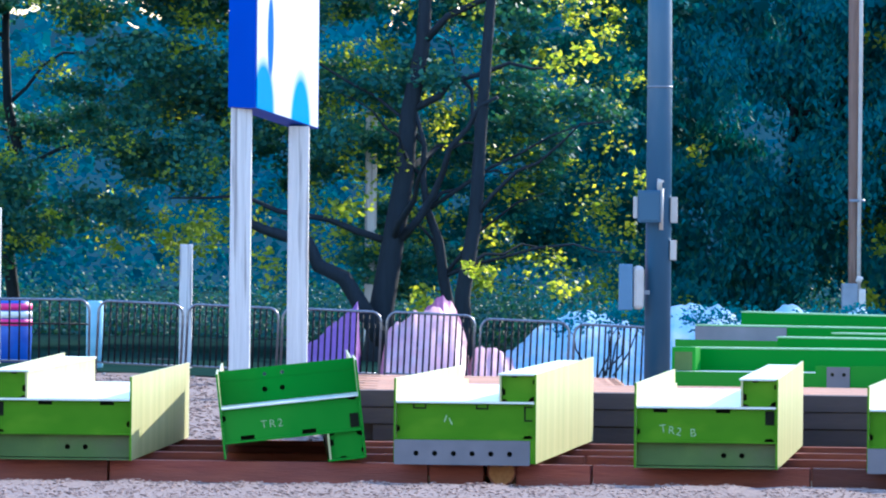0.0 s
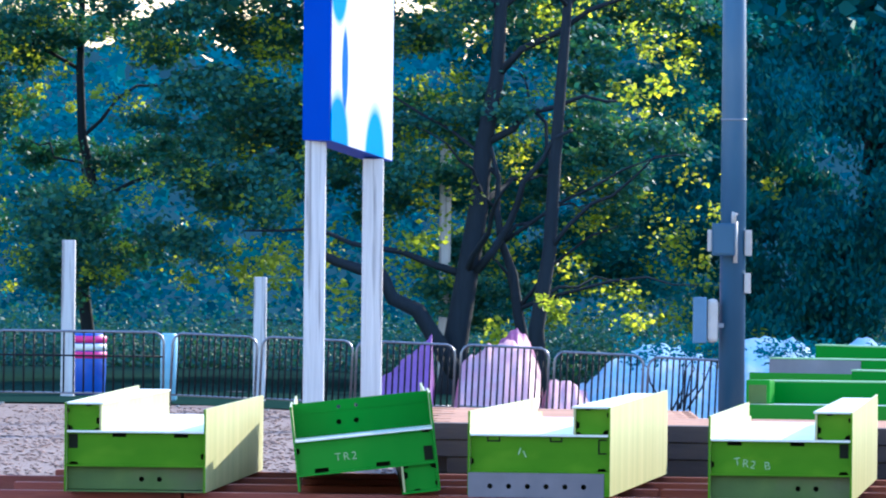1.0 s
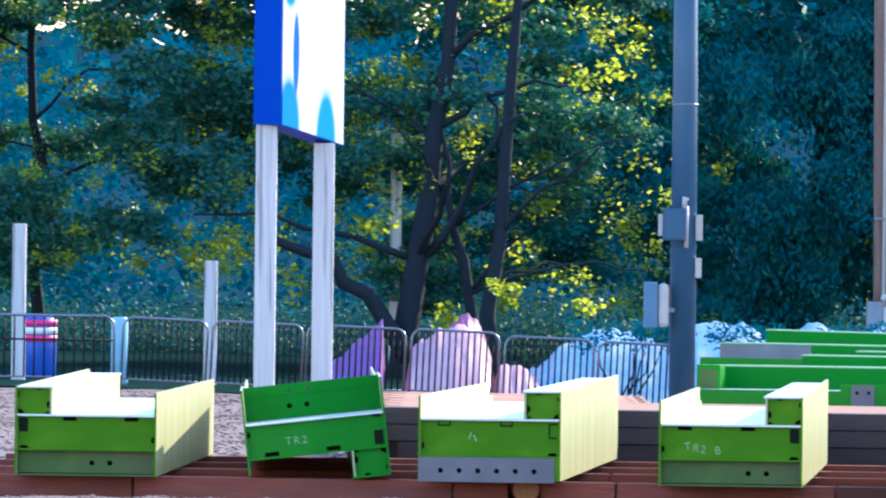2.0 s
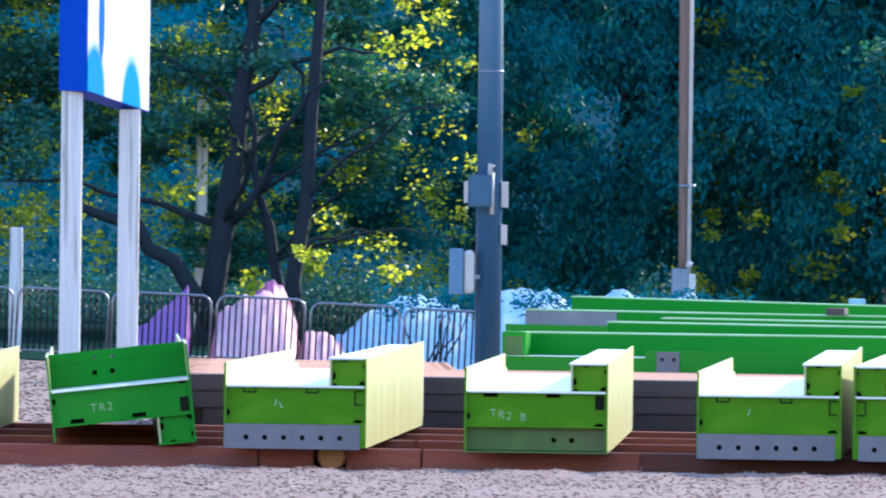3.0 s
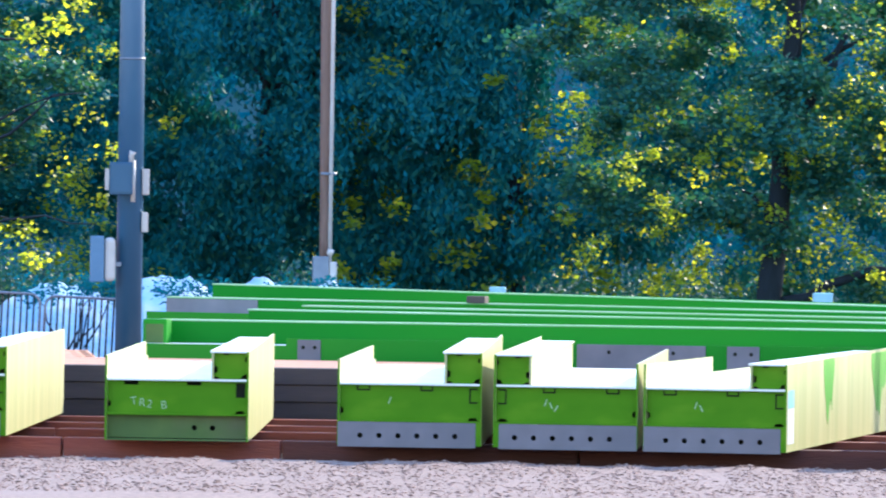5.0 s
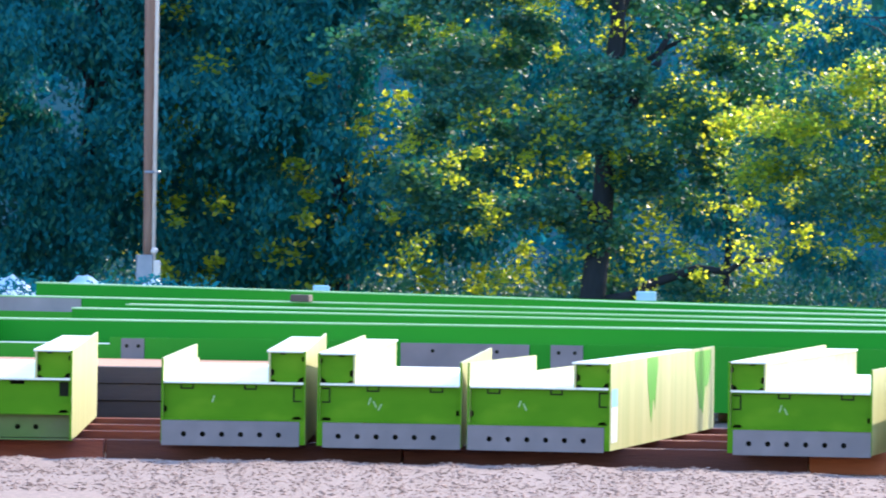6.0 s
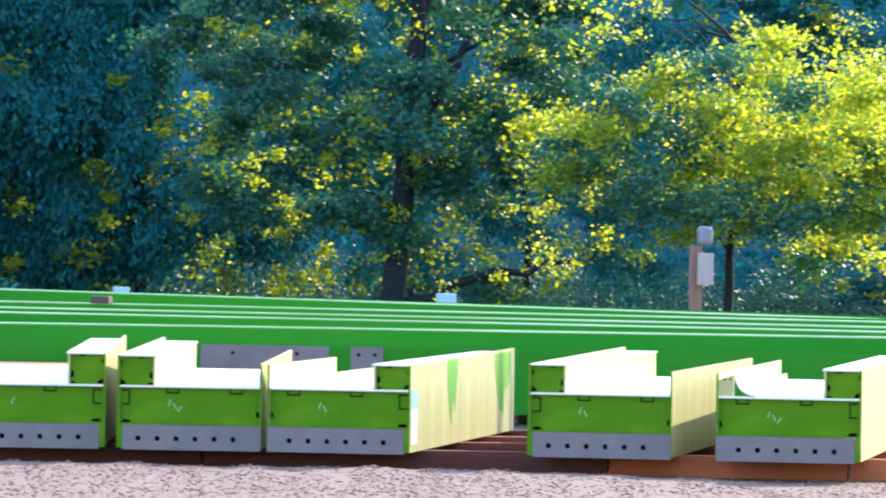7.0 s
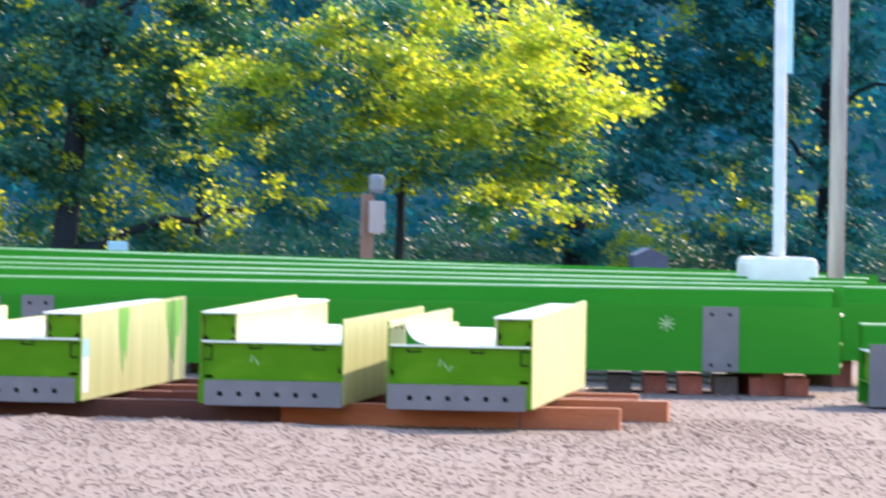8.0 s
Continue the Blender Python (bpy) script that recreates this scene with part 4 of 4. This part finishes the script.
def tree(seed, x, y, height, radius, low, trunks, leaf, label, clusters=440, per=112, size=0.115, centre=(0, 0), limbs=(), droop=0.0, upper=26, sides=14, sprigs=45, even=0.5, low_boughs=(), spray=1.1, shaded=None):
    """trunks: rows of (foot x, foot y, top x, top y, top z, radius); leaves hang on clusters that fill an uneven crown from low to height."""
    rng = np.random.default_rng(seed)
    g = thing("tree", pose(x, y, float(ground_z(x, y)) - 0.05), label, "tree", "trees")
    bm = bmesh.new()
    for fx, fy, tx, ty, tz, r in trunks:
        pts = limb(rng, (fx, fy, -0.2), (tx, ty, tz), 0.0, 9)
        tube(bm, pts, [r * (1.25 if k == 0 else 1 - 0.75 * k / 8) for k in range(9)], sides)
        for k in range(9):
            p = pts[rng.integers(2, 9)]
            a = rng.uniform(0, 6.28)
            reach = radius * rng.uniform(0.35, 0.85)
            e = p + np.array([math.cos(a) * reach, math.sin(a) * reach * 0.8, rng.uniform(0.3, 1.8)])
            tube(bm, limb(rng, p, e, 0.25), [r * 0.3 * (1 - 0.8 * j / 6) for j in range(7)], 6)
    for s, e, r, bend in limbs:
        tube(bm, limb(rng, s, e, bend, 8), [r * (1 - 0.6 * j / 7) for j in range(8)], 8)
    part("trunk", bm, BARK, g, "dark rough bark")
    cx, cy = centre
    mid, half = (low + height) / 2, (height - low) / 2
    near, far, dim = [], [], []
    while len(near) < clusters or len(far) < upper:
        p = rng.uniform(-1, 1, 3)
        q = np.linalg.norm(p)
        if not 0.45 < q < 1 + 0.12 * math.sin(5 * p[0] + seed):
            continue
        bough = np.array((cx + radius * p[0], cy + radius * 0.75 * p[1], mid + half * p[2]))
        if bough[2] < 7.4 and len(near) < clusters:
            # a spray: clumps strung outwards along a twig that sinks towards its tip
            way = np.array([p[0], p[1] * 0.8, 0.0]) + rng.normal(size=3) * np.array([0.45, 0.45, 0.12])
            way /= np.linalg.norm(way)
            reach = spray * rng.uniform(0.6, 1.4)
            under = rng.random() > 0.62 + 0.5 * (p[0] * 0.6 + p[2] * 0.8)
            for k in np.linspace(-0.5, 0.5, 9):
                dim.append(under)
                near.append(bough + way * reach * k - np.array([0, 0, 0.5 * reach * (k + 0.5) ** 2 * 0.5]) + rng.normal(size=3) * np.array([0.16, 0.16, 0.07]))
        elif bough[2] >= 7.4 and len(far) < upper:
            far.append(bough)
    near, dim = np.array(near), np.array(dim)
    dim = dim[near[:, 2] > low * 0.8]
    near = near[near[:, 2] > low * 0.8]
    # sprays turned from the sun get bluer leaves, shade put into colour
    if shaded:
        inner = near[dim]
        part("inner_crown", quads_mesh("inner_crown", leaf_cloud(rng, inner, rng.uniform(0.12, 0.3, len(inner)), per, size, 0.6, droop, even), shaded), None, g, "blue-green leaves coloured as shade inside the crown")
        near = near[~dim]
    quads = leaf_cloud(rng, near, rng.uniform(0.10, 0.30, len(near)), per, size, 0.5, droop, even)
    if upper:
        quads = np.concatenate([quads, leaf_cloud(rng, np.array(far), 0.6, 150, size * 2.4, 0.7)])
    part("crown", quads_mesh("crown", quads, leaf), None, g)
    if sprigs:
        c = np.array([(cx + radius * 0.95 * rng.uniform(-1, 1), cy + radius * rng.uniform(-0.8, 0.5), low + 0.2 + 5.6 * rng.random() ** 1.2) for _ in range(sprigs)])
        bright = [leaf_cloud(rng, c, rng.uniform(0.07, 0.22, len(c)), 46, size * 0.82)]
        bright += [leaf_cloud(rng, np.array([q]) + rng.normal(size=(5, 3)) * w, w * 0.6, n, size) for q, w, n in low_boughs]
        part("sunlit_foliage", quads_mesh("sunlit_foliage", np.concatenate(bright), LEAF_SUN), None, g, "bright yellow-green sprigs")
    return g


tree(1, -0.9, 108, 11, 4.6, 1.3, ((-0.2, 0, 0.9, 0.3, 9, 0.24), (1.3, 0.2, 0.4, 0.1, 4.4, 0.13)), LEAF_SHADE, "broad shade tree with forked dark trunks and backlit leaves",
     centre=(0, 3.2), limbs=(((-0.1, -0.1, 0.4), (-2.5, -0.4, 2.5), 0.17, 0.5), ((0.2, 0, 2.2), (1.8, -0.8, 4.6), 0.08, 0.2)), clusters=390, sprigs=140, low_boughs=(((0.62, -1.4, 1.2), 0.17, 20), ((1.63, -1.4, 1.65), 0.15, 18), ((2.9, -1.4, 1.25), 0.16, 16), ((-2.1, -1.4, 1.8), 0.17, 14), ((-0.5, -1.4, 2.7), 0.2, 14), ((3.1, -1.4, 5.3), 0.25, 30)))
tree(2, 0.40, 107.3, 11, 3.5, 1.0, ((0, 0, 0.66, 0.2, 11, 0.15),), LEAF_WILLOW, "tall slim shade tree with a dark trunk", clusters=312, sprigs=110, centre=(0.2, 7.6))
tree(3, -7.5, 112, 10, 4.8, 1.6, ((0, 0, -0.4, 0, 9, 0.13),), LEAF_SHADE, "leafy shade tree with sky showing through its crown", clusters=560, sprigs=130, centre=(0, -2.0))
tree(10, -12.5, 114, 10, 4.2, 1.2, ((0, 0, 0.3, 0, 9, 0.13),), LEAF_SHADE, "leafy shade tree at the edge of the wood", clusters=360, sprigs=60, centre=(0, -1.5))
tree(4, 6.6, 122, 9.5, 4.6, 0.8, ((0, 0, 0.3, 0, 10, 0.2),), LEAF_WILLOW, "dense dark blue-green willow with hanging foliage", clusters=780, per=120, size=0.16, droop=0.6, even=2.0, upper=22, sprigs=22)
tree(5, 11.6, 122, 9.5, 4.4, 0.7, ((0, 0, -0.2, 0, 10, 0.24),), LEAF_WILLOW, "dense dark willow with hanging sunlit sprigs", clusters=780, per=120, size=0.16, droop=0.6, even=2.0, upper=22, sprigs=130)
tree(6, 14.6, 108, 11, 3.7, 1.0, ((0, 0, 0.6, 0.2, 9, 0.25),), LEAF_SHADE, "spreading tree with a leaning dark trunk", clusters=520, sprigs=120, centre=(0, 0.6),
     limbs=(((0.3, 0, 3.6), (1.3, -0.3, 5.6), 0.11, 0.1), ((0.3, 0, 1.0), (3.1, -0.5, 1.75), 0.10, 0.15),))
tree(11, 19.0, 121, 10, 4.3, 0.9, ((0, 0, 0.2, 0, 9, 0.08),), LEAF_WILLOW, "dense dark tree behind the sunlit maple", clusters=560, per=60, size=0.14, droop=0.4, even=2.0, upper=22, sprigs=40)
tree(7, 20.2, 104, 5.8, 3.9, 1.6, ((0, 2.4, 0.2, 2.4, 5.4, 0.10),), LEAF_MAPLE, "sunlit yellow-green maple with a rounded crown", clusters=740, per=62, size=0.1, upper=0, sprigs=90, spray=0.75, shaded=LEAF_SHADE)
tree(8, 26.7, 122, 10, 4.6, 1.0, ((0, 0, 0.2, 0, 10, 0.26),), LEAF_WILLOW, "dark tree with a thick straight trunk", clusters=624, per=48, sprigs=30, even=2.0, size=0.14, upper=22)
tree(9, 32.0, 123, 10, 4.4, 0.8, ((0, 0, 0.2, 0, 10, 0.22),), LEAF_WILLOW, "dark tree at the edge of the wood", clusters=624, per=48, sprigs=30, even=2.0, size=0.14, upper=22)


def far_woods():
    rng = np.random.default_rng(77)
    n = 500
    c = np.stack([rng.uniform(-15, 37, n), rng.uniform(130, 140, n), rng.uniform(0.1, 9.5, n)], 1)
    c[:, 2] *= np.where(c[:, 0] < -1.5, 0.66 + 0.06 * np.sin(c[:, 0] * 2.1), 1.0)
    m = 420
    d = np.stack([rng.uniform(-45, 80, m), rng.uniform(138, 152, m), rng.uniform(0, 1, m)], 1)
    d[:, 2] = 0.3 + d[:, 2] * (13.5 + 2.0 * np.sin(d[:, 0] * 0.55) + 1.5 * np.sin(d[:, 0] * 1.7))
    d[:, 2] *= np.where(d[:, 0] < -1.5, 0.62, 1.0)
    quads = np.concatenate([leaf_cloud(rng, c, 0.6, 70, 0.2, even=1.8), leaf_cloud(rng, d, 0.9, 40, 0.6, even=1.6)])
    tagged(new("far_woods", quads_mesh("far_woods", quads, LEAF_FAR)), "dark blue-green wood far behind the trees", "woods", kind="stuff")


far_woods()


def distance():
    """A plain curved backdrop with an uneven treeline, added to glow as haze."""
    m = bpy.data.materials.new("glowing_haze")
    m.use_nodes = True
    nt = m.node_tree
    bsdf = nt.nodes["Principled BSDF"]
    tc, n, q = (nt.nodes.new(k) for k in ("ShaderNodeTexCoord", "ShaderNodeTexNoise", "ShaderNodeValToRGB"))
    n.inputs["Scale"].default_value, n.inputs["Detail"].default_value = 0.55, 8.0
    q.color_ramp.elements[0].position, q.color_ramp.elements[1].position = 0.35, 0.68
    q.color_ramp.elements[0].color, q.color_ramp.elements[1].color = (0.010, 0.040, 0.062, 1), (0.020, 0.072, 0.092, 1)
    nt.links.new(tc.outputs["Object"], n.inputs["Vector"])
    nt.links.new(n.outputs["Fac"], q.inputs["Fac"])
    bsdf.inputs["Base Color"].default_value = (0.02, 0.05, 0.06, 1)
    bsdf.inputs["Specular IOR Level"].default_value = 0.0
    # emission paints blue-green haze into the gaps between the trees
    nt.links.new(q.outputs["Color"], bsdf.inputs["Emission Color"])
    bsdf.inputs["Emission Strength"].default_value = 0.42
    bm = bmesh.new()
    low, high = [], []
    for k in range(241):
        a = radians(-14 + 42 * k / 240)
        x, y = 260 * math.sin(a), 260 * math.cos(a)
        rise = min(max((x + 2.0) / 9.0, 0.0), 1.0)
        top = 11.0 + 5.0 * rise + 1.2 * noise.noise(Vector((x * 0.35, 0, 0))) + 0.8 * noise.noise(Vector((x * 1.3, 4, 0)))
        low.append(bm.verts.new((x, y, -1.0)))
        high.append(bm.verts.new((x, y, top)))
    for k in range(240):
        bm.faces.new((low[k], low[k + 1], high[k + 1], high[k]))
    tagged(part("backdrop", bm, m), "blue-green backdrop glowing as far haze", "backdrop", kind="structure")


distance()


def undergrowth():
    rng = np.random.default_rng(78)
    c = np.stack([rng.uniform(-14, 36, 900), rng.uniform(125, 129, 900), rng.uniform(0.0, 1, 900) ** 1.5 * 0.8 - 0.1], 1)
    quads = leaf_cloud(rng, c, 0.45, 130, 0.1, even=2.0)
    tagged(new("undergrowth", quads_mesh("undergrowth", quads, LEAF_SHADE)), "dark undergrowth and grass tufts below the trees", "shrubs", kind="stuff")


undergrowth()


def shrub(seed, x, y, z, wide, tall, per, label, leaf=LEAF_FAR):
    """A low shrub: a few stems and an uneven crown of small leaves."""
    rng = np.random.default_rng(seed)
    g = thing("shrub", pose(x, y, float(ground_z(x, y))), label, "shrub", "shrubs by the fence")
    bm = bmesh.new()
    for k in range(6):
        e = (rng.uniform(-0.45, 0.45) * wide, rng.uniform(-0.15, 0.15), z + tall * rng.uniform(0.3, 0.9))
        tube(bm, limb(rng, (rng.uniform(-0.1, 0.1), 0, -0.05), e, 0.1, 5), [0.02, 0.016, 0.012, 0.009, 0.005], 6)
    part("stem", bm, BARK, g)
    c = np.stack([rng.uniform(-0.5, 0.5, 26) * wide, rng.uniform(-0.2, 0.2, 26), z + tall * rng.random(26)], 1)
    part("crown", quads_mesh("crown", leaf_cloud(rng, c, 0.1, per, 0.07), leaf), None, g)


shrub(31, 2.3, 91.6, 1.0, 1.6, 0.3, 30, "dark leafy shrub before the light blue tarpaulin")
shrub(32, 4.4, 91.4, 1.1, 1.8, 0.22, 22, "dark leafy shrub behind the long girders")
shrub(33, 6.0, 91.8, 1.1, 1.8, 0.22, 22, "low dark shrub behind the long girders")
shrub(34, 27.0, 118.0, 0.3, 0.9, 1.0, 60, "sunlit yellow-green shrub below the dark trees", LEAF_SUN)


def grass():
    xs, ys = np.linspace(-75, 130, 104), np.concatenate([np.arange(91.0, 110, 1.0), np.arange(110, 291, 10)])
    bm = bmesh.new()
    rows = [[bm.verts.new((x, y, float(ground_z(x, y)) + 0.03 + 0.03 * noise.noise(Vector((x, y, 1))))) for x in xs] for y in ys]
    for a, b in zip(rows, rows[1:]):
        for i in range(len(xs) - 1):
            bm.faces.new((a[i], a[i + 1], b[i + 1], b[i])).smooth = True
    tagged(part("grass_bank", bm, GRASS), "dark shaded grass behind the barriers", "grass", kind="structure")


grass()
